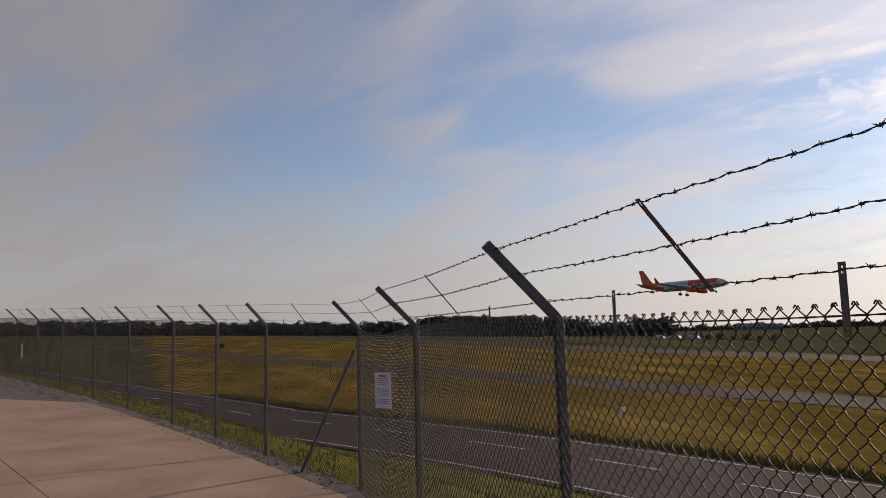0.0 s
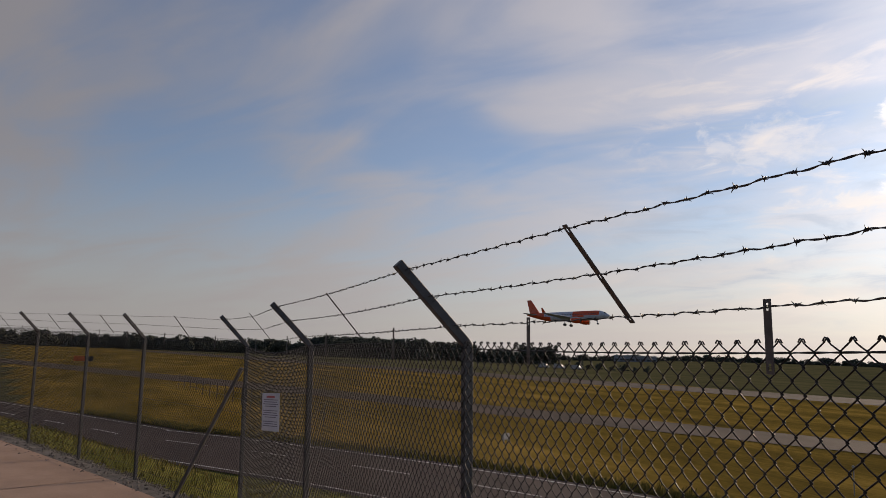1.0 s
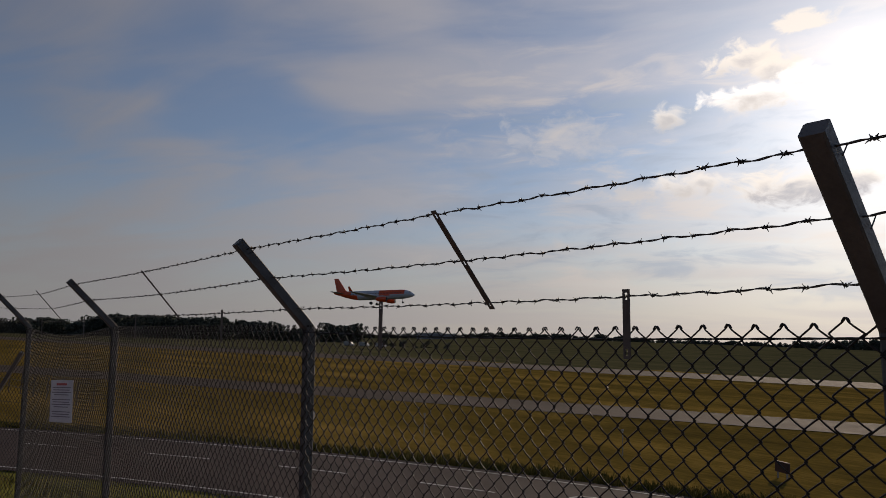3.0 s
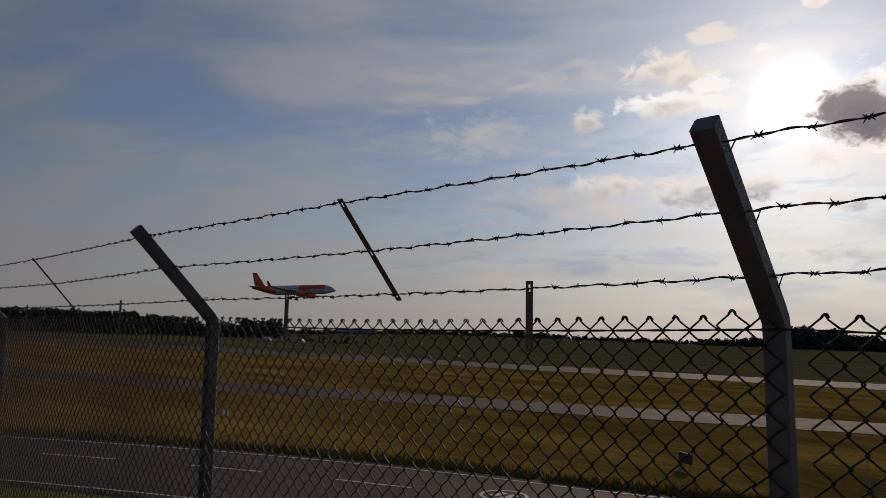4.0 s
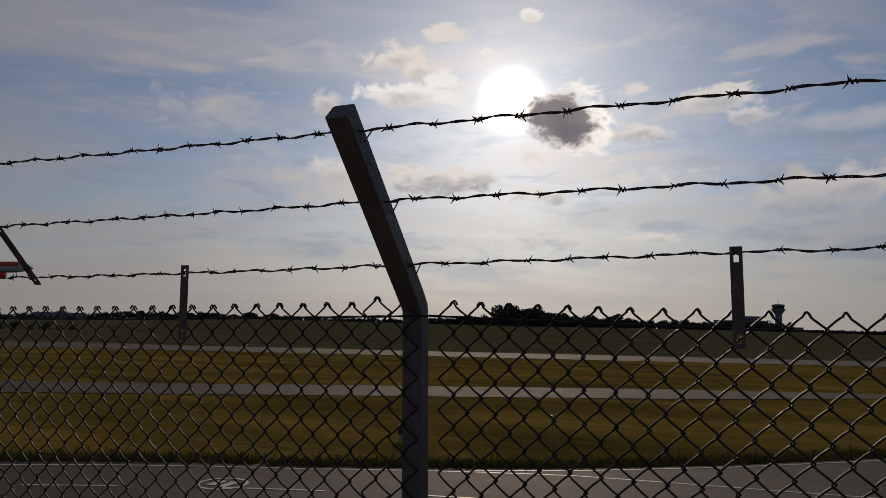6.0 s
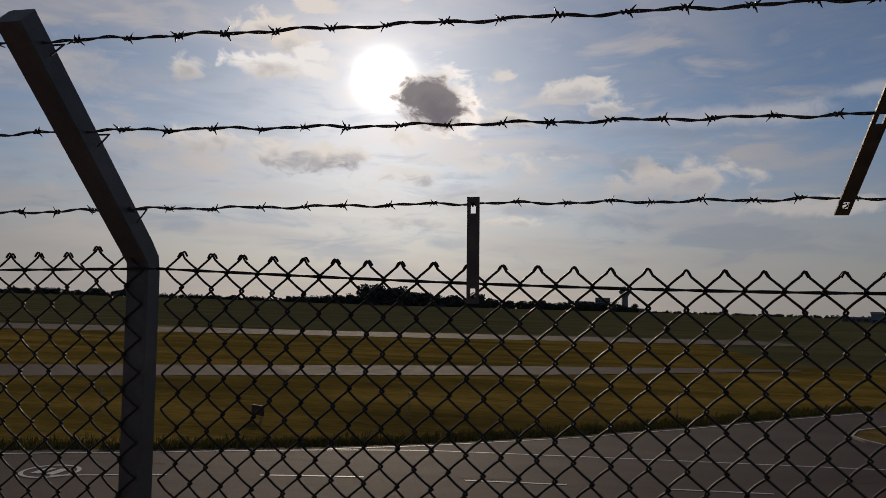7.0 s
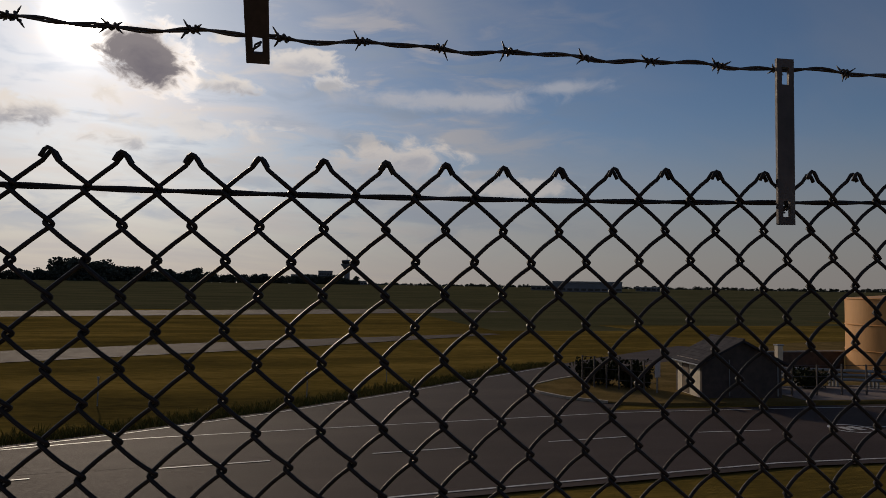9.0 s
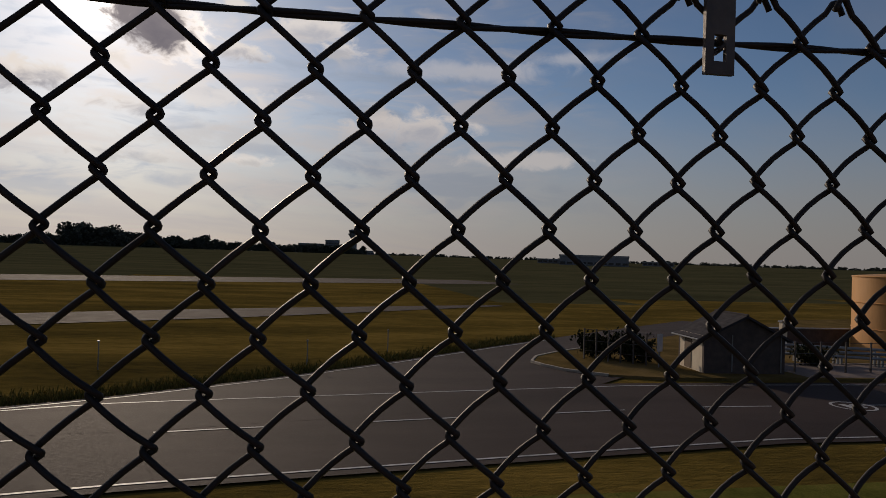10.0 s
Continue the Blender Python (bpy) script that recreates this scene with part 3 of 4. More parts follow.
def post_parts(at, turn, arm=0.645):
    top = holder("fence_post", LEAN @ Matrix.Translation(at) @ Matrix.Rotation(turn, 4, "Z"))
    w = 0.0285
    c = 0.005
    # upright and cranked arm as one bent hollow section: rounded square swept round the elbow
    sec = [(-w + c, -w), (w - c, -w), (w, -w + c), (w, w - c), (w - c, w), (-w + c, w), (-w, w - c), (-w, -w + c)]
    lean = math.radians(44.5)
    stations = [(0, 0, BASE - 0.3, 0), (0, 0, ELBOW - 0.035, 0), (0, -0.004, ELBOW - 0.004, lean * 0.5), (0, -0.016 - 0.01, ELBOW + 0.022, lean), (0, -arm * math.sin(lean), ELBOW + arm * math.cos(lean), lean)]
    bm = bmesh.new()
    rings = []
    for x, y, z, ang in stations:
        rings.append([bm.verts.new((sx0, y + sy0 * math.cos(ang), z + sy0 * math.sin(ang))) for sx0, sy0 in sec])
    for r0, r1 in zip(rings, rings[1:]):
        for k in range(8):
            bm.faces.new((r0[k], r0[(k + 1) % 8], r1[(k + 1) % 8], r1[k]))
    bm.faces.new(rings[-1])
    bm.faces.new(rings[0][::-1])
    part("upright", bm, STEEL, top)
    for f in (0.19, 0.53, 0.87):
        bm = bmesh.new()
        p = Vector((0, -arm * f * math.sin(lean) + 0.026, ELBOW + arm * f * math.cos(lean) + 0.026))
        v, fc = tube_data([(-0.036, p.y - 0.03, p.z - 0.03), (-0.037, p.y + 0.004, p.z + 0.004), (0.037, p.y + 0.004, p.z + 0.004), (0.036, p.y - 0.03, p.z - 0.03)], 0.0022, 5)
        raw("wire_staple", v, fc, BARBED, top)
    return top


def slotted_strip(name, length, width, slots):
    """A flat steel bar standing on z = 0 with long holes punched through it."""
    t, sw = 0.0022, 0.0056
    top = holder(name)
    bm = bmesh.new()
    h = width / 2
    cuts = sorted(slots)
    z = 0.0
    for zc, sl in cuts:
        z0, z1 = zc - sl / 2, zc + sl / 2
        box(bm, -h, -t, z, h, t, z0)
        box(bm, -h, -t, z0, -sw, t, z1)
        box(bm, sw, -t, z0, h, t, z1)
        z = z1
    box(bm, -h, -t, z, h, t, length)
    part("bar", bm, STRIP, top)
    for zc, sl in cuts[:1]:
        v, f = tube_data([(-0.004, -0.006, zc - sl * 0.1), (0.003, -0.004, zc + sl * 0.12), (0.004, 0.006, zc), (-0.003, 0.006, zc - sl * 0.2), (-0.005, -0.004, zc - sl * 0.25)], 0.0014, 5)
        raw("tie_wire", v, f, BARBED, top)
    return top


P1, P2, P3, P4, P5, P6 = (Vector((x, 0, 0)) for x in (-10.94, -6.98, -2.985, -0.03, 2.98, 5.96))
P1.y = CORNER.y
# the posts stand behind the mesh, which is tied to their outer face
for x in (-7.04, -3.03, -0.055, 2.96, 5.95):
    tagged(post_parts(Vector((x, 0.038, 0)), 0, 0.608 if x == -0.055 else 0.65), "grey galvanised square fence post with cranked top arm", "fence post", "fence posts")
RAISED = [p + Vector((0, 0, 0.018 + 0.0413 * (CORNER.x - p.x))) for p in LEFT]
for k, p in enumerate(RAISED):
    face = 0.2 if k == 0 else 0.43 + 0.012 * k
    tagged(post_parts(p + Vector((-math.sin(face), math.cos(face), 0)) * 0.038, face), "grey galvanised square fence post with cranked top arm", "fence post", "fence posts")

Q4 = Vector((0, 0, 0))
for a, b, sag, pitch, phase in ((P3, Q4, 0.016, 0.0795, 0.0075), (Q4, P5, 0.037, 0.0755, 0.0327)):
    tagged(mesh_panel(a, b, True, 0.0, sag, pitch, phase), "dark coated chain-link mesh with knuckled top edge", "fence mesh", "chain link panels")
for a, b in ((P2, P3), (P5, P6)):
    tagged(mesh_panel(a, b, False), "dark coated chain-link mesh with knuckled top edge", "fence mesh", "chain link panels")
tagged(mesh_panel(P1, P2, False, 0.03, 0.10), "slack sagging chain-link mesh carrying a notice", "fence mesh", "chain link panels")
for k in range(len(LEFT) - 1):
    tagged(mesh_panel(RAISED[k + 1], RAISED[k], False), "dark coated chain-link mesh between distant posts", "fence mesh", "chain link panels")


# spacer bars: hanging ones across the three wires, short uprights at the mesh top
def bars_for_bay(a, b, fr=(0.25, 0.5, 0.75), lean=40.5):
    m = LEAN @ bay_frame(a, b)
    length = (b - a).length
    for f in (fr[0], fr[2]):
        foot = (1.703 if f < 0.5 else 1.714) if lean > 45 else 1.696
        s = slotted_strip("spacer_bar", 0.231, 0.027, [(0.022, 0.022), (0.207, 0.024)])
        s.matrix_world = m @ pose(length * f, -0.014, foot, 0, random.uniform(-1.2, 1.2), 0)
        tagged(s, "short brown slotted steel bar upright on the mesh top", "spacer bar", "upright spacer bars")
    s = slotted_strip("wire_spreader", 0.485, 0.027, [(0.025, 0.022), (0.235, 0.024), (0.46, 0.022)])
    s.matrix_world = m @ pose(length * fr[1], 0.004, 1.875 + (0.018 if lean > 45 else 0), lean, 0, 0)
    tagged(s, "long brown slotted steel bar hung across barbed wires", "wire spreader", "hanging wire spreaders")


bars_for_bay(P3, Q4, (0.25, 0.507, 0.726))
bars_for_bay(Q4, P5, (0.256, 0.5035, 0.742), 51.0)
bars_for_bay(P2, P3, (0.20, 0.475, 0.70))
bars_for_bay(P5, P6)
bars_for_bay(P1, P2)
for k in range(len(LEFT) - 1):
    bars_for_bay(RAISED[k + 1], RAISED[k])


# barbed wire
def barb_data(sides=5):
    chunks = []
    coil = [(x, 0.0042 * math.cos(a), 0.0042 * math.sin(a)) for x, a in zip(np.linspace(-0.007, 0.007, 17), np.linspace(0, 4 * math.pi, 17))]
    chunks.append(tube_data(coil, 0.0016, sides))
    for x, a in ((-0.006, 0.6), (-0.004, 3.9), (0.004, 2.2), (0.006, 5.4)):
        c, s = math.cos(a), math.sin(a)
        chunks.append(tube_data([(x, 0.003 * c, 0.003 * s), (x * 1.5, 0.0075 * c, 0.0075 * s), (x * 2.0, 0.0118 * c, 0.0118 * s)], [0.0015, 0.0013, 0.0006], 4))
    return join_data(chunks)


BARB = shared("barb", barb_data(), BARBED)
BARB_FAR = barb_data(3)


def barbed_wire(supports, fine, seed, spacing=0.098):
    """A two-strand twisted wire through its supports, a barb every hand's width."""
    rj = random.Random(seed)
    top = holder("barbed_wire")
    P = [Vector(s) for s in supports]
    line = []
    for a, b in zip(P, P[1:]):
        n = max(2, int((b - a).length / 0.012 if fine else (b - a).length / 0.05))
        for i in range(n):
            u = i / n
            q = a.lerp(b, u)
            q.z -= 0.003 * 4 * u * (1 - u) * min(1, (b - a).length / 1.5)
            q.z += 0.0022 * math.sin(q.x * 31 + seed) + 0.0015 * math.sin(q.x * 67)
            line.append(q)
    line.append(P[-1])
    L = np.array([tuple(LEAN @ q) for q in line])
    s = np.concatenate([[0], np.cumsum(np.linalg.norm(np.diff(L, axis=0), axis=1))])
    for k in (0, math.pi):
        pts = L + np.stack([np.zeros(len(s)), 0.0017 * np.cos(s * 62 + k), 0.0017 * np.sin(s * 62 + k)], 1)
        v, f = tube_data(pts, 0.0017, 5 if fine else 3)
        raw("strand", v, f, BARBED, top, smooth=True)
    pos = spacing * rj.random()
    chunks = []
    while pos < s[-1]:
        i = int(np.searchsorted(s, pos))
        d = Vector(L[min(i + 1, len(L) - 1)] - L[max(i - 1, 0)]).normalized()
        q = Vector([np.interp(pos, s, L[:, c]) for c in range(3)])
        rot = Vector((1, 0, 0)).rotation_difference(d).to_matrix().to_4x4() @ Matrix.Rotation(rj.uniform(0, 6.28), 4, "X")
        m = Matrix.Translation(q) @ rot @ Matrix.Diagonal((rj.uniform(0.8, 1.25), *(2 * [rj.uniform(0.85, 1.2)]), 1))
        if fine:
            o = new("barb", BARB)
            o.parent = top
            o.matrix_local = m
        else:
            chunks.append((np.array([m @ Vector(v) for v in BARB_FAR[0]]), BARB_FAR[1]))
        pos += spacing * rj.uniform(0.88, 1.12)
    if chunks:
        v, f = join_data(chunks)
        tagged(raw("barbs", v, f, BARBED, top), kind="stuff")
    return top


ARM_AT = [(-0.374, 2.226), (-0.228, 2.074), (-0.066, 1.906)]
SPREAD = [(-0.300, 2.232), (-0.152, 2.062), (0.010, 1.902)]


def supports_main(row, a, b, fr):
    (ya, za), (ys, zs) = ARM_AT[row], SPREAD[row]
    if a is P4:
        ya, za = [(-0.350, 2.197), (-0.217, 2.055), (-0.066, 1.908)][row]
        ys, zs = [(-0.352, 2.188), (-0.182, 2.050), (0.008, 1.926)][row]
    if a is P5:
        za += 0.03
    L = b.x - a.x
    out = [(a.x, ya, za)]
    upright = (1.922, 1.935) if a is P4 else (1.903, 1.903)
    if row == 2:
        out.append((a.x + L * fr[0], 0.0, upright[0]))
    out.append((a.x + L * fr[1], ys, zs))
    if row == 2:
        out.append((a.x + L * fr[2], 0.0, upright[1]))
    return out


for row in range(3):
    pts = supports_main(row, P2, P3, (0.20, 0.475, 0.70)) + supports_main(row, P3, P4, (0.25, 0.507, 0.726)) + supports_main(row, P4, P5, (0.256, 0.5035, 0.742)) + supports_main(row, P5, P6, (0.25, 0.5, 0.75)) + [(P6.x, *ARM_AT[row])]
    tagged(barbed_wire(pts, True, 11 + row), "twisted two-strand barbed wire strung along the fence", "barbed wire", "barbed wires")
    pts = []
    for a, b in zip(RAISED[::-1], RAISED[::-1][1:]):
        f = bay_frame(a, b)
        pts.append(tuple(f @ Vector((0, *ARM_AT[row]))))
        pts.append(tuple(f @ Vector(((b - a).length * 0.5, *SPREAD[row]))))
    pts.append((P1.x, P1.y + ARM_AT[row][0], ARM_AT[row][1]))
    pts.append(((P1.x + P2.x) / 2, SPREAD[row][0] - 0.02, SPREAD[row][1] - 0.03))
    pts.append((P2.x, *ARM_AT[row]))
    tagged(barbed_wire(pts, False, 31 + row, 0.13), "twisted barbed wire strung along the distant fence", "barbed wire", "barbed wires")

# raking strut of the corner post
strut = holder("fence_strut", LEAN)
v, f = tube_data([tuple(P1 + RUN * 0.05 + Vector((0, 0, 1.45))), tuple(P1 + RUN * 2.05 + Vector((0, 0, BASE - 0.1)))], 0.034, 4)
raw("brace", v, f, STEEL, strut)
tagged(strut, "grey steel raking strut bracing the corner post", "fence strut")

# notice board wired to the slack mesh
notice = holder("warning_notice", LEAN @ pose(-8.5, -0.1, 0.715, 0, -2, 20))
part("board", boxes((-0.215, -0.014, 0, 0.215, -0.008, 0.48), bevel=0.002), SIGNM, notice)
bm = boxes((-0.1, -0.0165, 0.42, 0.1, -0.0145, 0.445))
part("heading", bm, REDINK, notice, "red illegible heading line")
bm = bmesh.new()
for i in range(13):
    if i in (4, 9):
        continue
    wd = (0.175, 0.16, 0.18, 0.14, 0.165)[i % 5]
    box(bm, -wd, -0.0165, 0.39 - i * 0.0275, wd, -0.0145, 0.40 - i * 0.0275)
part("print_lines", bm, INK, notice, "small dark illegible print lines")
tagged(notice, "white notice board with rows of small dark print", "notice")


# ---- trees and the far side ----
def tree_data(rj, height, spread, leaves):
    """Trunk with limbs, and a crown of many small clumps in an uneven outline."""
    trunk = [tube_data([(0, 0, -0.5), (rj.uniform(-.2, .2), rj.uniform(-.2, .2), height * 0.35), (rj.uniform(-.4, .4), rj.uniform(-.4, .4), height * 0.75)], [height * 0.028, height * 0.02, height * 0.006], 6)]
    lobes = []
    for i in range(rj.randint(7, 10)):
        a, r = rj.uniform(0, 6.28), spread * rj.uniform(0.1, 0.62)
        c = Vector((r * math.cos(a), r * math.sin(a), height * rj.uniform(0.14, 0.82)))
        lobes.append((c, spread * rj.uniform(0.32, 0.55)))
        trunk.append(tube_data([(0, 0, height * 0.3), tuple(c * 0.6 + Vector((0, 0, height * 0.16))), tuple(c)], [height * 0.012, height * 0.008, height * 0.003], 4))
    vs, fs = [], []
    for i in range(leaves):
        c, r = rj.choice(lobes)
        d = Vector((rj.gauss(0, 1), rj.gauss(0, 1), rj.gauss(0, 0.8))).normalized() * r * rj.uniform(0.55, 1.08)
        p = c + d
        s = spread * rj.uniform(0.06, 0.14)
        e = Euler((rj.uniform(0, 6.28), rj.uniform(0, 6.28), rj.uniform(0, 6.28))).to_matrix()
        k = len(vs)
        for q in ((-1, -0.6, 0), (0.2, -1, 0.3), (1, 0.1, -0.2), (0.3, 0.9, 0.3), (-0.8, 0.6, -0.1)):
            vs.append(tuple(p + e @ (Vector(q) * s)))
        fs.append((k, k + 1, k + 2, k + 3, k + 4))
    return join_data(trunk), (np.array(vs), fs)


rt = random.Random(9)
TREES = [tree_data(rt, 10, rt.uniform(4.0, 5.5), 420) for _ in range(7)]


def wood(name, places, label):
    """A stand of far trees: (x, y, height) each."""
    top = holder(name)
    tr, lf = [], []
    rj = random.Random(len(places) + 3)
    for x, y, h in places:
        (tv, tf), (lv, lfc) = rj.choice(TREES)
        m = Matrix.Translation((x, y, FIELD + far_rise(x, y) - 1.2)) @ Matrix.Rotation(rj.uniform(0, 6.28), 4, "Z") @ Matrix.Diagonal((h / 10 * rj.uniform(0.9, 1.5), h / 10 * rj.uniform(0.9, 1.5), h / 10, 1))
        a = np.array(m)
        tr.append((tv @ a[:3, :3].T + a[:3, 3], tf))
        lf.append((lv @ a[:3, :3].T + a[:3, 3], lfc))
    v, f = join_data(tr)
    tagged(raw("trunks", v, f, BARK, top), kind="stuff")
    v, f = join_data(lf)
    tagged(raw("foliage", v, f, LEAF, top), kind="stuff")
    return tagged(top, label, "trees", kind="stuff")


def belt(az0, az1, dist, tall, count, seed, vary=0.25, deep=25):
    rj = random.Random(seed)
    out = []
    for i in range(count):
        a = radians(az0 + (az1 - az0) * (i + rj.random()) / count)
        d = dist + rj.uniform(0, deep)
        out.append((d * math.sin(a), d * math.cos(a), tall * rj.uniform(1 - vary, 1 + vary)))
    return out


wood("woodland", belt(-118, -76, 430, 8.2, 150, 1) + belt(-118, -76, 470, 9.0, 120, 2), "dark wooded belt along the airfield's far edge")
wood("woodland", belt(-77, -67.5, 420, 13.2, 44, 3, 0.15), "tall dark stand of trees beyond the grass")
wood("woodland", belt(-68, -57, 450, 11.5, 34, 4, 0.3), "dark trees thinning out beyond the grass")
wood("hedgerow", belt(-58, -34, 800, 6.6, 190, 5, 0.4) + belt(-35, -22, 800, 5.0, 110, 15, 0.4), "low distant line of trees on the horizon")
wood("woodland", belt(-23, -19.5, 750, 6.5, 30, 6, 0.4) + belt(-19.8, -17.0, 745, 9.5, 24, 7, 0.3) + belt(-16.8, -15.4, 740, 21.5, 7, 17, 0.12) + belt(-14.8, -13.2, 740, 21.0, 7, 18, 0.15) + belt(-17, -11.5, 750, 14.0, 50, 19, 0.25) + belt(-11.8, -7.0, 755, 12.0, 42, 20, 0.35), "dark rounded trees behind the runway")
wood("hedgerow", belt(-7.4, 5.5, 820, 9.5, 90, 8, 0.4), "low distant line of trees on the horizon")
wood("hedgerow", belt(4, 75, 1500, 8.5, 420, 10, 0.3, 160) + belt(4, 75, 1450, 5.5, 450, 13, 0.3, 30), "low distant line of trees on the horizon")


# ---- airfield things ----
def ring_loft(stations, n=20):
    """Closed skin through rings (x, centre z, half width, half height)."""
    vs, fs = [], []
    for x, zc, w, h in stations:
        for i in range(n):
            a = 2 * math.pi * i / n
            vs.append((x, w * math.cos(a), zc + h * math.sin(a)))
    for s in range(len(stations) - 1):
        for i in range(n):
            k = (i + 1) % n
            fs.append((s * n + i, s * n + k, (s + 1) * n + k, (s + 1) * n + i))
    fs.append(tuple(range(n)))
    fs.append(tuple((len(stations) - 1) * n + i for i in range(n))[::-1])
    return vs, fs


def wing_data(root, tip, root_chord, tip_chord, thick):
    """A tapered wing: leading-edge points root and tip, chords along -x."""
    sec = [(0, 0), (0.12, 0.5), (0.4, 0.55), (1, 0.03), (0.4, -0.45), (0.12, -0.42)]
    vs = []
    for p, c in ((root, root_chord), (tip, tip_chord)):
        for u, t in sec:
            vs.append((p[0] - u * c, p[1], p[2] + t * thick * c))
    fs = [(i, (i + 1) % 6, 6 + (i + 1) % 6, 6 + i) for i in range(6)] + [tuple(range(6))[::-1], tuple(range(6, 12))]
    return vs, fs


def airliner(m):
    top = holder("airliner", m)
    st = [(18.8, -0.55, 0.05, 0.05), (18.4, -0.5, 0.55, 0.5), (17.6, -0.35, 1.05, 0.95), (16.4, -0.12, 1.5, 1.45), (14.6, 0, 1.85, 1.9), (12.5, 0, 1.97, 2.05), (8, 0, 1.98, 2.07), (3, 0, 1.98, 2.07), (-2, 0, 1.98, 2.07), (-7, 0.02, 1.97, 2.05), (-10, 0.25, 1.8, 1.8), (-13, 0.65, 1.4, 1.38), (-16, 1.05, 0.85, 0.85), (-18.2, 1.3, 0.35, 0.4), (-18.8, 1.36, 0.15, 0.18)]
    v, f = ring_loft(st, 24)
    body = raw("fuselage", v, f, PLANEW, top, smooth=True)
    body.data.materials.append(PLANEO)
    body.data.materials.append(PLANEG)
    for p in body.data.polygons:
        c = p.center
        if c.x < -8.5 - 0.9 * c.z or (0.2 < c.z < 1.95 and 2.5 < c.x < 14.2) or (-0.6 < c.z < 1.4 and 0.5 < c.x < 7):
            p.material_index = 1
        elif c.z < -1.5:
            p.material_index = 2
    for sgn in (1, -1):
        v, f = wing_data((5.6, sgn * 1.5, -1.2), (-3.2, sgn * 17.0, 0.55), 7.2, 1.7, 0.12)
        raw("wing", v, f, PLANEG, top)
        v, f = wing_data((-2.9, sgn * 16.95, 0.5), (-4.1, sgn * 17.3, 2.6), 1.6, 0.7, 0.08)
        raw("winglet", v, f, PLANEO, top)
        v, f = wing_data((-13.4, sgn * 0.8, 1.2), (-16.6, sgn * 6.2, 1.75), 4.0, 1.4, 0.1)
        raw("tailplane", v, f, PLANEG, top)
        v, f = ring_loft([(7.9, -2.35, 0.98, 0.98), (7.6, -2.35, 1.15, 1.15), (6, -2.3, 1.2, 1.2), (4.4, -2.2, 1.0, 1.0), (3.2, -2.1, 0.55, 0.55)], 18)
        eng = raw("engine", [(a, b + sgn * 5.75, c) for a, b, c in v], f, PLANEO, top, smooth=True)
        v, f = ring_loft([(7.93, -2.35, 0.9, 0.9), (7.85, -2.35, 0.9, 0.9)], 18)
        raw("intake", [(a, b + sgn * 5.75, c) for a, b, c in v], f, RUBBER, eng)
        part("pylon", boxes((3.6, sgn * 5.75 - 0.15, -1.6, 6.6, sgn * 5.75 + 0.15, -0.7)), PLANEW, top)
        v, f = tube_data([(0.2, sgn * 3.6, -1.4), (0.2, sgn * 3.8, -3.6)], 0.16, 8)
        leg = raw("main_gear", v, f, PLANEG, top)
        for o in (-0.45, 0.45):
            v, f = tube_data([(0.2, sgn * 3.8 + o - 0.2, -3.7), (0.2, sgn * 3.8 + o + 0.2, -3.7)], 0.58, 16)
            raw("wheel", v, f, RUBBER, leg)
    fin = [(-11.2, 1.6), (-12.9, 2.3), (-16.6, 7.9), (-18.6, 7.9), (-17.2, 1.5)]
    bm = bmesh.new()
    sides = [[bm.verts.new((x, sgn * (0.24 if z < 3 else 0.1), z)) for x, z in fin] for sgn in (1, -1)]
    bm.faces.new(sides[0])
    bm.faces.new(sides[1][::-1])
    for i in range(5):
        bm.faces.new((sides[0][i], sides[1][i], sides[1][(i + 1) % 5], sides[0][(i + 1) % 5]))
    part("tail_fin", bm, PLANEO, top)
    v, f = tube_data([(13.2, 0, -1.5), (13.4, 0, -3.5)], 0.11, 8)
    leg = raw("nose_gear", v, f, PLANEG, top)
    for o in (-0.25, 0.25):
        v, f = tube_data([(13.4, o - 0.1, -3.55), (13.4, o + 0.1, -3.55)], 0.38, 14)
        raw("wheel", v, f, RUBBER, leg)
    part("cockpit_window", boxes((16.35, -1.1, 0.55, 17.15, 1.1, 1.0), bevel=0.1), GLASS, top)
    pane = part("cabin_window", box(bmesh.new(), -0.13, -0.05, 0.42, 0.13, 0.05, 0.78), GLASS, top).data
    for i in range(34):
        for sgn in (1, -1):
            o = new("cabin_window", pane)
            o.parent = top
            o.location = (13.0 - i * 0.72, sgn * 1.93, 0)
    return tagged(top, "white and orange twin-engine airliner landing with wheels down", "airplane")


az_p, el_p, d_p = radians(-56.0), radians(3.25), 300.0
airliner(pose(d_p * math.sin(az_p), d_p * math.cos(az_p), 2.8 + d_p * math.tan(el_p), 0, -3.0, 90 - 55.0))


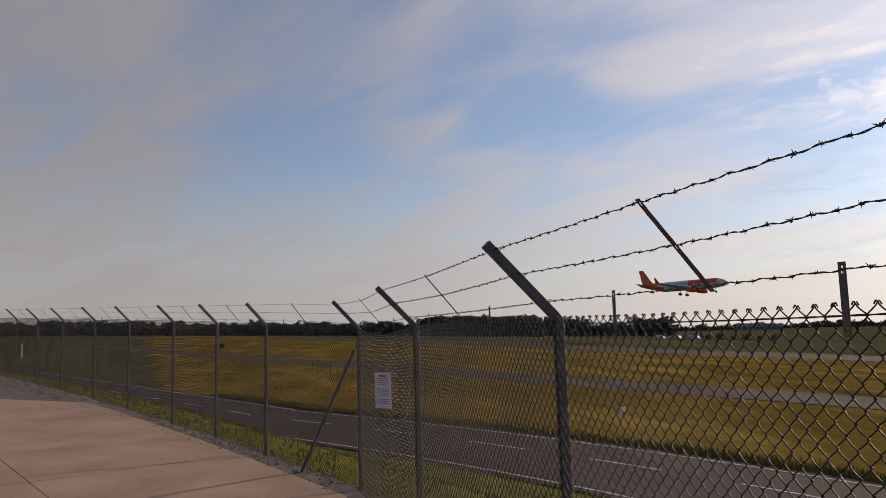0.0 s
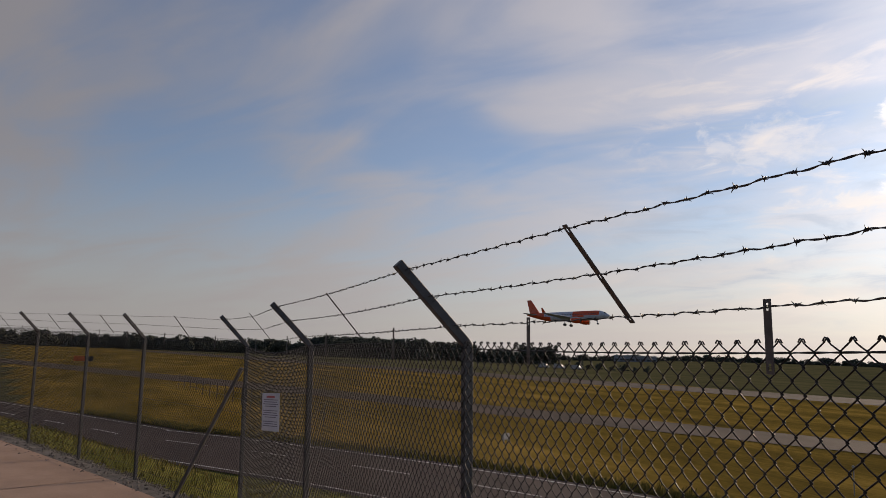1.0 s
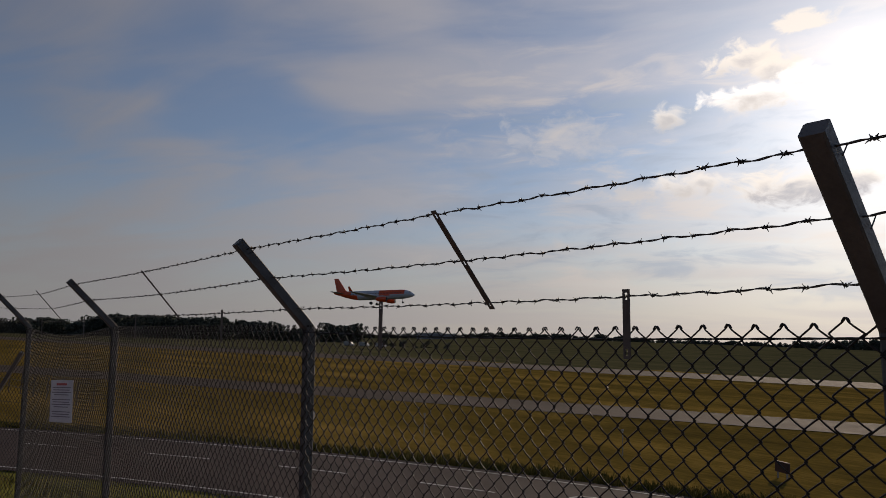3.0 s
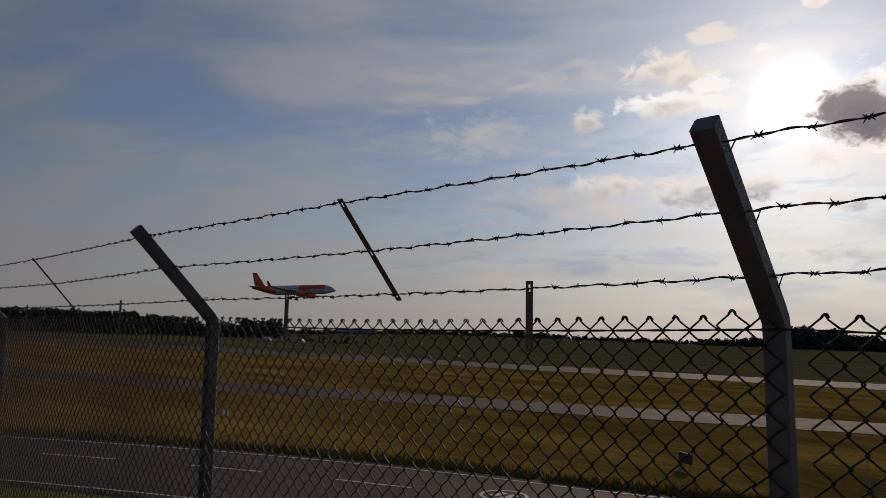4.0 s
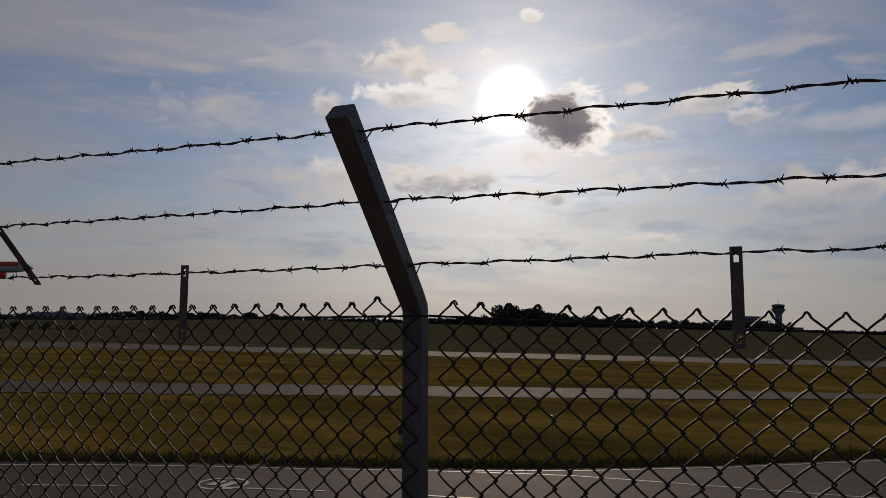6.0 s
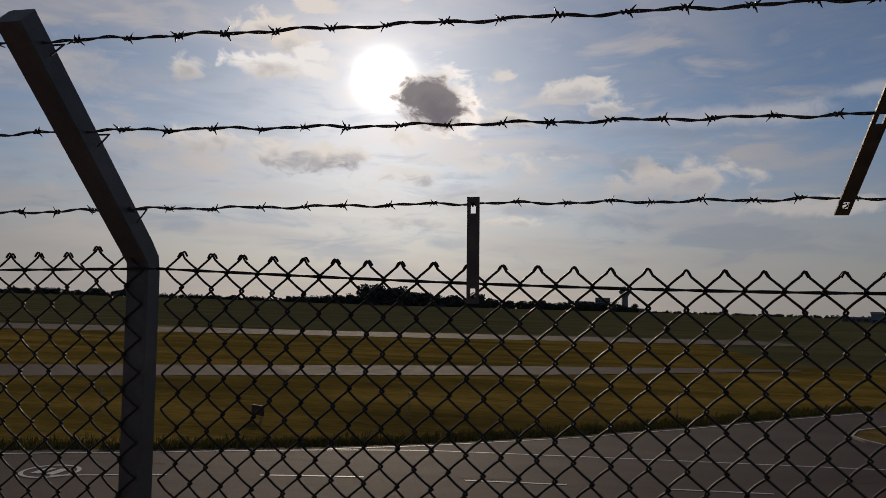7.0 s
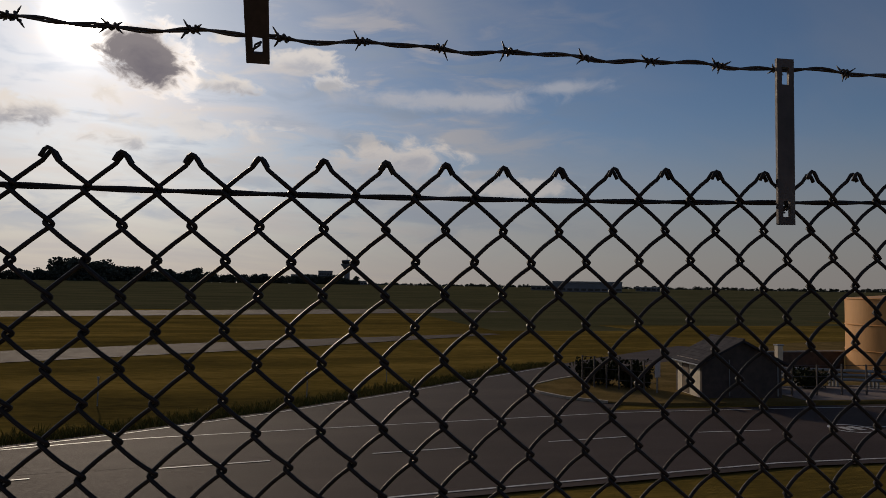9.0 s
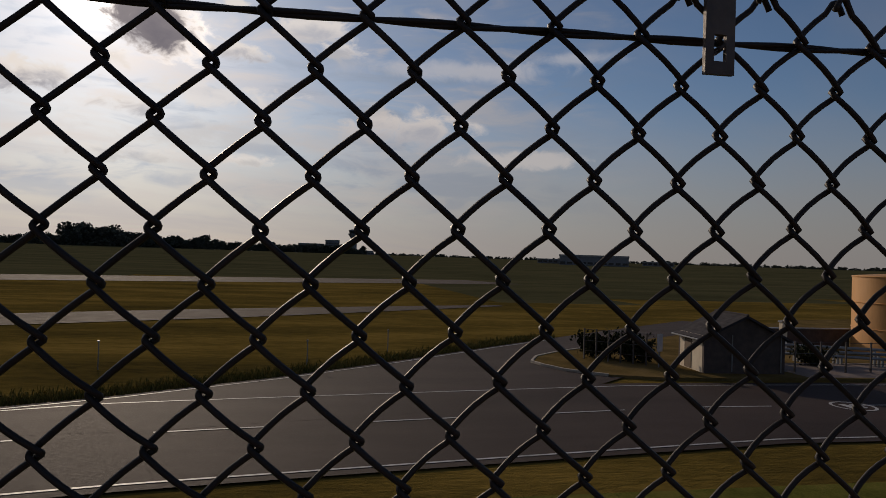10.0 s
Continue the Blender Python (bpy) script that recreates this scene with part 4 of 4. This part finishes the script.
def hut():
    top = holder("brick_hut", pose(26.25, 34.55, FIELD + 0.16, 0, 0, -6))
    hw, hd, eave, ridge = 2.35, 1.55, 2.05, 3.2
    t = 0.2
    bm = bmesh.new()
    box(bm, -hw, -hd + t, 0, -hw + t, hd - t, eave)
    part("side_wall", bm, WALLW, top, "cream rendered wall")
    bm = bmesh.new()
    box(bm, hw - t, -hd + t, 0, hw, hd - t, eave)
    part("side_wall", bm, BRICK, top)
    for y0, y1 in ((-hd, -hd + t), (hd - t, hd)):
        bm = bmesh.new()
        prof = [(-hw, 0), (hw, 0), (hw, eave), (0, ridge - 0.12), (-hw, eave)]
        a = [bm.verts.new((x, y0, z)) for x, z in prof]
        b = [bm.verts.new((x, y1, z)) for x, z in prof]
        bm.faces.new(a)
        bm.faces.new(b[::-1])
        for i in range(5):
            bm.faces.new((a[i], b[i], b[(i + 1) % 5], a[(i + 1) % 5]))
        part("gable_wall", bm, BRICK, top, "dark brick gable wall")
    for sgn in (1, -1):
        bm = bmesh.new()
        o, e = hw + 0.28, eave - 0.17
        pts = [(0, ridge), (sgn * o, e), (sgn * o, e - 0.1), (0, ridge - 0.12)]
        a = [bm.verts.new((x, -hd - 0.25, z)) for x, z in pts]
        b = [bm.verts.new((x, hd + 0.25, z)) for x, z in pts]
        bm.faces.new(a)
        bm.faces.new(b[::-1])
        for i in range(4):
            bm.faces.new((a[i], b[i], b[(i + 1) % 4], a[(i + 1) % 4]))
        roof = part("roof", bm, ROOF, top, "dark slate roof slope")
        rows = 9
        ang = math.atan2(ridge - e, o)
        for r in range(rows):
            u = (r + 0.5) / rows
            m = Matrix.Translation((sgn * o * u, 0, ridge + (e - ridge) * u + 0.012)) @ Matrix.Rotation(sgn * (ang - 0.03), 4, "Y")
            part("slate_course", box(bmesh.new(), -0.17, -hd - 0.25, -0.012, 0.17, hd + 0.25, 0.012, m=m), ROOF, roof)
        v, f = tube_data([(sgn * (o + 0.04), -hd - 0.25, e - 0.06), (sgn * (o + 0.04), hd + 0.25, e - 0.06)], 0.05, 6)
        raw("gutter", v, f, GREYM, top)
    for x in (-0.75, hw - 0.25):
        v, f = tube_data([(x, -hd - 0.05, 0.1), (x, -hd - 0.05, eave + 0.05)], 0.035, 6)
        raw("drainpipe", v, f, GREYM, top)
    door = part("door", boxes((-hw - 0.03, -0.1, 0.05, -hw + 0.02, 0.75, 1.95), bevel=0.008), DOORM, top, "brown timber door")
    part("handle", boxes((-hw - 0.07, 0.62, 0.95, -hw - 0.03, 0.68, 1.05)), GREYM, door)
    part("wall_lamp", boxes((-hw - 0.12, -1.1, 1.75, -hw, -0.98, 1.95), bevel=0.02), GREYM, top)
    v, f = tube_data([(0, -hd - 0.28, ridge + 0.03), (0, hd + 0.28, ridge + 0.03)], 0.07, 6)
    raw("ridge_tile", v, f, ROOF, top)
    return tagged(top, "small gabled brick hut with cream side wall and slate roof", "hut")


hut()

# the raised verge the hut stands on, with its kerb
verge_pts = [(15.4, 37.6), (15.6, 36.4), (16.3, 34.6), (18.0, 32.9), (20.5, 32.0), (24.0, 31.7), (31.0, 31.5), (60, 29.6), (90, 26), (90, 76), (60, 70), (34, 52.5), (24, 45.5), (18.8, 41.8), (16.4, 39.6)]
bm = bmesh.new()
face = bm.faces.new([bm.verts.new((x, y, FIELD + 0.16)) for x, y in verge_pts])
ext = bmesh.ops.extrude_face_region(bm, geom=[face])
bmesh.ops.translate(bm, vec=(0, 0, -0.2), verts=[v for v in ext["geom"] if isinstance(v, bmesh.types.BMVert)])
VERGE = mat("dry_verge", [(0.09, 0.065, 0.028), (0.15, 0.105, 0.04), (0.22, 0.15, 0.065)], 0.5, 0.95, bump=0.03, bump_scale=12, spec=0.0)
tagged(mesh_object("verge", bm, VERGE), "dry brown grass verge with a stone kerb", "verge", kind="structure")
kerb = holder("kerb")
KERBM = mat("kerb_stone", [(0.36, 0.31, 0.25), (0.48, 0.42, 0.34)], 2.0, 0.85, bump=0.004, bump_scale=30)
loop = verge_pts[12:] + verge_pts[:4]
for (xa, ya), (xb, yb) in zip(loop, loop[1:]):
    d = Vector((xb - xa, yb - ya, 0))
    n = max(1, int(d.length / 0.9))
    for i in range(n):
        p = Vector((xa, ya, 0)) + d * ((i + 0.5) / n)
        m = Matrix.Translation((p.x, p.y, FIELD + 0.11)) @ Matrix.Rotation(math.atan2(d.y, d.x), 4, "Z")
        bm = bmesh.new()
        box(bm, -d.length / n / 2 + 0.006, -0.07, -0.12, d.length / n / 2 - 0.006, 0.07, 0.09)
        o = part("kerb_stone", bm, KERBM, kerb)
        o.matrix_local = m
tagged(kerb, "pale kerb stones round the verge tip", "kerb", kind="structure")
pad = raw("pavement_pad", [(29.2, 31.8, FIELD + 0.17), (60, 30.2, FIELD + 0.17), (60, 36, FIELD + 0.17), (29.2, 37, FIELD + 0.17)], [(0, 1, 2, 3)], mat("red_gravel_pad", [(0.11, 0.08, 0.07), (0.16, 0.12, 0.10), (0.2, 0.15, 0.13)], 0.8, 0.9, bump=0.01, bump_scale=20))
tagged(pad, "reddish gravel yard beside the hut", "pavement", kind="structure")


def tank(x, y, r, h):
    top = holder("storage_tank", pose(x, y, FIELD + 0.1))
    v, f = ring_loft([(0, 0, r, r), (h, 0, r, r)], 72)
    raw("shell", [(b, c, a) for a, b, c in v], f[:72], TANKM, top, smooth=True)
    v, f = ring_loft([(h - 0.02, 0, r + 0.02, r + 0.02), (h + 0.05, 0, r - 0.05, r - 0.05), (h + 0.35, 0, 0.4, 0.4)], 72)
    raw("tank_roof", [(b, c, a) for a, b, c in v], f, TANKM, top)
    for z in (0.05, h * 0.33, h * 0.66, h - 0.04):
        v, f = tube_data([(r * math.cos(a) * 1.004, r * math.sin(a) * 1.004, z) for a in np.linspace(0, 2 * math.pi, 57)], 0.045, 5)
        raw("stiffening_ring", v, f, TANKM, top)
    return tagged(top, "tall ochre-painted round storage tank", "storage tank")


tank(45.7, 40.7, 4.2, 5.6)

# pipework and handrail by the tank
for i, (z, off) in enumerate(((0.55, 0.0), (0.8, 0.3), (1.05, 0.6))):
    pr = holder("pipe_run")
    a, b = Vector((30.5, 38.5 + off, FIELD + z + 0.1)), Vector((42.0, 33.0 + off, FIELD + z + 0.1))
    v, f = tube_data([a, a.lerp(b, 0.5), b], 0.09, 8)
    raw("pipe", v, f, GREYM, pr, smooth=True)
    for u in np.linspace(0.05, 0.95, 6):
        q = a.lerp(b, u)
        part("support", boxes((q.x - 0.06, q.y - 0.06, FIELD + 0.12, q.x + 0.06, q.y + 0.06, q.z - 0.06)), GREYM, pr)
    tagged(pr, "pale metal pipe on short supports near the tank", "pipe", "pipe runs")
pillar = holder("vent_pillar", pose(35.2, 41.5, FIELD + 0.1))
part("shaft", boxes((-0.2, -0.2, 0, 0.2, 0.2, 2.2), bevel=0.03), WALLW, pillar)
part("cap", boxes((-0.26, -0.26, 2.2, 0.26, 0.26, 2.3), bevel=0.02), GREYM, pillar)
tagged(pillar, "squat pale masonry vent pillar", "pillar")
low = holder("low_wall", pose(39, 44, FIELD + 0.1))
part("wall_body", boxes((-3.5, -0.15, 0, 3.8, 0.15, 1.5), bevel=0.02), BRICK, low)
part("coping", boxes((-3.6, -0.22, 1.5, 3.9, 0.22, 1.58), bevel=0.02), GREYM, low)
tagged(low, "low reddish brick wall beside the tank", "wall")


# compound fence and shrubs beside the hut
def rail_fence(a, b, n, h, label):
    top = holder("compound_fence")
    for i in range(n + 1):
        q = a.lerp(b, i / n)
        part("post", boxes((q.x - 0.04, q.y - 0.04, q.z, q.x + 0.04, q.y + 0.04, q.z + h)), STRIP, top)
    for u in (0.3, 0.62, 0.97):
        v, f = tube_data([a + Vector((0, 0, h * u)), b + Vector((0, 0, h * u))], 0.018, 5)
        raw("rail", v, f, STRIP, top)
    return tagged(top, label, "fence", "airfield fences")


z0 = FIELD + 0.12
rail_fence(Vector((19.0, 38.4, z0)), Vector((22.3, 35.4, z0)), 6, 1.9, "grey wire compound fence beside the hut")
rail_fence(Vector((29.6, 33.4, z0)), Vector((44, 32.6, z0)), 9, 1.8, "grey wire compound fence along the yard")
rail_fence(Vector((-95, 4.0, FIELD)), Vector((-52, 12.0, FIELD)), 16, 1.8, "thin wire fence across the road on the grass")

SHRUB = mat("shrub_leaves", [(0.012, 0.017, 0.008), (0.025, 0.03, 0.012), (0.045, 0.045, 0.02)], 1.0, 0.9, island=0.4, spec=0.1)


def shrub(x, y, r, h, seed):
    rj = random.Random(seed)
    top = holder("shrub", pose(x, y, FIELD + 0.12))
    stems, vs, fs = [], [], []
    for i in range(7):
        a = rj.uniform(0, 6.28)
        e = Vector((r * 0.7 * math.cos(a), r * 0.7 * math.sin(a), h * rj.uniform(0.6, 0.95)))
        stems.append(tube_data([(0, 0, 0), tuple(e * 0.5 + Vector((0, 0, 0.15))), tuple(e)], [0.04, 0.025, 0.008], 5))
        for _ in range(110):
            p = e * rj.uniform(0.3, 1.05) + Vector((rj.gauss(0, r * 0.22), rj.gauss(0, r * 0.22), rj.gauss(0, h * 0.12)))
            m = Euler((rj.uniform(0, 6), rj.uniform(0, 6), rj.uniform(0, 6))).to_matrix()
            k = len(vs)
            for q in ((-1, 0, 0), (0, -0.6, 0.1), (1, 0, 0), (0, 0.6, 0.1)):
                vs.append(tuple(p + m @ (Vector(q) * 0.13)))
            fs.append((k, k + 1, k + 2, k + 3))
    v, f = join_data(stems)
    raw("stems", v, f, BARK, top)
    raw("leaves", vs, fs, SHRUB, top)
    return tagged(top, "dark leafy shrub beside the compound", "shrub", "shrubs")


for i, (x, y, r, h) in enumerate(((20.0, 39.4, 1.0, 1.4), (20.8, 38.6, 1.1, 1.6), (21.6, 37.8, 1.0, 1.6), (22.1, 36.8, 0.7, 1.5), (29.6, 36.2, 0.8, 1.5), (30.0, 36.4, 1.2, 1.4), (33.0, 36.0, 1.2, 1.2))):
    shrub(x, y, r, h, 40 + i)
board = holder("white_panel", pose(22.2, 35.2, FIELD + 0.16, 0, 0, 20))
part("panel", boxes((-0.22, -0.02, 0.9, 0.22, 0.02, 1.9), bevel=0.005), SIGNM, board)
part("leg", boxes((-0.03, 0.02, 0, 0.03, 0.06, 1.8)), GREYM, board)
tagged(board, "white information panel on a post", "sign")


# small airfield furniture
def marker_board(x, y, w, h, material, label, face=0):
    top = holder("marker_board", pose(x, y, FIELD, 0, 0, face))
    part("face", boxes((-w / 2, -0.06, 0.3, w / 2, 0.06, 0.3 + h), bevel=0.01), material, top)
    for k in (-1, 1):
        part("leg", boxes((k * w * 0.35 - 0.03, -0.03, 0, k * w * 0.35 + 0.03, 0.03, 0.32)), GREYM, top)
    return tagged(top, label, "marker board", "marker boards")


DARKRED = mat("dark_red_box", [(0.05, 0.022, 0.02), (0.075, 0.03, 0.026)], 2.0, 0.7)
marker_board(-14.6, 32.0, 0.85, 0.5, DARKRED, "dark red airfield marker box on the grass", -24)
marker_board(-41.5, 22.0, 0.8, 0.4, FAR, "pale airfield marker board on the grass", -60)
far_board = marker_board(-183.5, -13.0, 2.5, 1.2, BOARDO, "orange and black airfield marker board", -90)
part("dark_face", boxes((-2.9, -0.06, 0.3, -1.7, 0.06, 1.5), bevel=0.01), RUBBER, far_board, "black panel beside the orange one")
for sx0, z, w, h, mtl, label in ((-33.75, 1.05, 0.30, 0.60, SIGNM, "pale notice board wired to the distant fence"), (-34.5, 0.18, 0.28, 0.18, REDINK, "small red notice low on the distant fence")):
    u = -(sx0 + 10.92)
    hung = holder("fence_notice", LEAN @ pose(sx0, -0.12 - 0.44 * u - 0.0033 * u * u - 0.03, z, 0, 0, 30))
    part("board", boxes((-w / 2, -0.012, 0, w / 2, -0.006, h), bevel=0.002), mtl, hung)
    tagged(hung, label, "notice", "fence notices")
for x, y in ((-7.5, 35.6), (2.5, 36.5), (-22.5, 30.5), (-33.0, 25.0), (7.5, 42.0)):
    st = holder("marker_post", pose(x, y, FIELD))
    v, f = tube_data([(0, 0, -0.1), (0.01, 0, 0.7), (0, 0.02, 1.35)], 0.028, 6)
    raw("stake", v, f, GREYM, st)
    part("cap", boxes((-0.05, -0.05, 1.33, 0.05, 0.05, 1.42), bevel=0.01), GREYM, st)
    tagged(st, "thin grey marker stake standing in the grass", "marker post", "marker stakes")


# far buildings
def tower(az, dist):
    a = radians(az)
    top = holder("control_tower", pose(dist * math.sin(a), dist * math.cos(a), ground_height(dist * math.sin(a), dist * math.cos(a)) - 0.3) @ Matrix.Scale(1.14, 4))
    v, f = ring_loft([(0, 0, 3.4, 3.4), (17, 0, 3.2, 3.2), (19, 0, 4.2, 4.2), (22.5, 0, 6.8, 6.8), (23.2, 0, 6.9, 6.9)], 16)
    raw("shaft", [(b, c, z) for z, b, c in v], f, FAR, top)
    v, f = ring_loft([(23.2, 0, 5.2, 5.2), (26.4, 0, 6.0, 6.0)], 16)
    raw("glazed_cab", [(b, c, z) for z, b, c in v], f, GLASS, top)
    v, f = ring_loft([(26.4, 0, 6.3, 6.3), (27.3, 0, 6.0, 6.0), (28.2, 0, 2.0, 2.0)], 16)
    raw("cab_roof", [(b, c, z) for z, b, c in v], f, FAR, top)
    v, f = tube_data([(0, 0, 28), (0, 0, 33)], 0.25, 5)
    raw("mast", v, f, FAR, top)
    return tagged(top, "flared grey airport control tower with glazed cab", "control tower")


tower(4.6, 880)


def block(az, dist, width, deep, height, label, bays, tint=FAR, roof_h=0.8):
    a = radians(az)
    top = holder("terminal_block", pose(dist * math.sin(a), dist * math.cos(a), ground_height(dist * math.sin(a), dist * math.cos(a)) - 0.3, 0, 0, -az))
    w = width / 2
    part("wall", boxes((-w, 0, 0, w, deep, height), bevel=0.1), tint, top)
    part("roof", boxes((-w - 0.4, -0.5, height, w + 0.4, deep + 0.4, height + roof_h), bevel=0.1), GREYM, top)
    for i in range(bays):
        x = -w + width * (i + 0.5) / bays
        for k in range(max(1, int(height / 4))):
            z = 1.2 + k * 3.8
            part("window", boxes((x - width / bays * 0.36, -0.25, z, x + width / bays * 0.36, 0.05, z + 1.7)), GLASS, top)
    return tagged(top, label, "building", "far airport buildings")


block(1.1, 900, 32, 20, 12, "dark flat-roofed terminal block beside the tower", 8)
block(2.85, 890, 18, 16, 17, "dark taller terminal block beside the tower", 5)
block(5.6, 900, 20, 16, 5, "low far airport building on the horizon", 5)
block(-1.5, 920, 30, 16, 6, "low far airport building on the horizon", 7)
block(24.5, 560, 54, 22, 7.2, "long pale-roofed hangar shed across the field", 10, FAR, 1.4)
block(21.0, 600, 22, 14, 3.5, "low far airport building on the horizon", 5)
block(29.5, 620, 26, 14, 3.2, "low far airport building on the horizon", 6)
block(-9.5, 900, 44, 14, 4.2, "low far airport building on the horizon", 8)
block(-50.5, 700, 40, 14, 5.5, "low far airport building on the horizon", 8)


def van(x, y, turn):
    top = holder("parked_van", pose(x, y, FIELD, 0, 0, turn))
    bm = bmesh.new()
    prof = [(-2.6, 0.45), (2.5, 0.45), (2.6, 1.1), (1.9, 1.3), (1.3, 2.1), (-2.5, 2.2), (-2.6, 2.0)]
    a = [bm.verts.new((px, -0.95, pz)) for px, pz in prof]
    b = [bm.verts.new((px, 0.95, pz)) for px, pz in prof]
    bm.faces.new(a)
    bm.faces.new(b[::-1])
    for i in range(7):
        bm.faces.new((a[i], b[i], b[(i + 1) % 7], a[(i + 1) % 7]))
    part("body", bm, GREYM, top)
    part("side_window", boxes((0.5, -0.97, 1.35, 1.35, 0.97, 1.85)), GLASS, top)
    for wx in (-1.7, 1.6):
        for wy in (-0.85, 0.85):
            v, f = tube_data([(wx, wy - 0.12, 0.36), (wx, wy + 0.12, 0.36)], 0.36, 14)
            wh = raw("wheel", v, f, RUBBER, top)
            v, f = tube_data([(wx, wy - 0.13, 0.36), (wx, wy + 0.13, 0.36)], 0.2, 10)
            raw("rim", v, f, GREYM, wh)
    return tagged(top, "grey panel van parked beside far bushes", "van", "parked vans")


for x, y, r in ((-292, 184, 30), (-284.5, 188, 28), (-277.5, 193, 32)):
    van(x, y, r)
wood("bushes", [(-300 + 5 * i + random.Random(i).uniform(-1, 1), 196 + 3.2 * i, random.Random(i + 50).uniform(3.0, 5.0)) for i in range(9)], "dark bushes behind the parked vans")


# rough grass standing up along the road and on the bank
def tufts(name, spots, tall, seed, material, label):
    rj = random.Random(seed)
    vs, fs = [], []
    for x, y, z in spots:
        for _ in range(3):
            a = rj.uniform(0, 6.28)
            h = tall * rj.uniform(0.5, 1.2)
            w = h * 0.05 + 0.006
            bx, by = x + rj.uniform(-0.08, 0.08), y + rj.uniform(-0.08, 0.08)
            lx, ly = h * 0.4 * rj.uniform(-1, 1), h * 0.4 * rj.uniform(-1, 1)
            k = len(vs)
            vs += [(bx - w * math.cos(a), by - w * math.sin(a), z - 0.02), (bx + w * math.cos(a), by + w * math.sin(a), z - 0.02), (bx + lx * 0.4 + w * 0.6 * math.cos(a), by + ly * 0.4 + w * 0.6 * math.sin(a), z + h * 0.6), (bx + lx, by + ly, z + h)]
            fs += [(k, k + 1, k + 2), (k, k + 2, k + 3)]
    return tagged(raw(name, vs, fs, material), label, "grass", kind="stuff")


BLADE = mat("grass_blades", [(0.075, 0.075, 0.018), (0.135, 0.115, 0.03), (0.23, 0.17, 0.05)], 0.6, 0.9, island=0.5, spec=0.05)
rb = random.Random(21)
spots = []
while len(spots) < 15000:
    x, y = rb.uniform(-34, 30), rb.uniform(-12, 17)
    b = beyond(x, y)
    if 0.16 < b < 13 and y < centre_line(x) - 5.8 - max(0, -x - 10) * 0.12:
        spots.append((x, y, ground_height(x, y)))
tufts("grass_tufts", spots, 0.11, 5, BLADE, "tufted green-yellow grass on the bank")
spots = []
for _ in range(7000):
    x = rb.uniform(-60, -16)
    sl = (centre_line(x + 0.5) - centre_line(x - 0.5))
    L = math.hypot(1, sl)
    o = 4.35 + abs(rb.gauss(0, 0.9))
    spots.append((x - sl / L * o, centre_line(x) + o / L, FIELD))
for _ in range(6000):
    x = rb.uniform(-17, 22)
    o = 0.1 + abs(rb.gauss(0, 0.9))
    spots.append((x - 0.55 * o, float(np.interp(x, [p[0] for p in FORK], [p[1] for p in FORK])) + 0.83 * o, FIELD))
tufts("long_grass", spots, 0.28, 6, BLADE, "long dry grass edging the road")
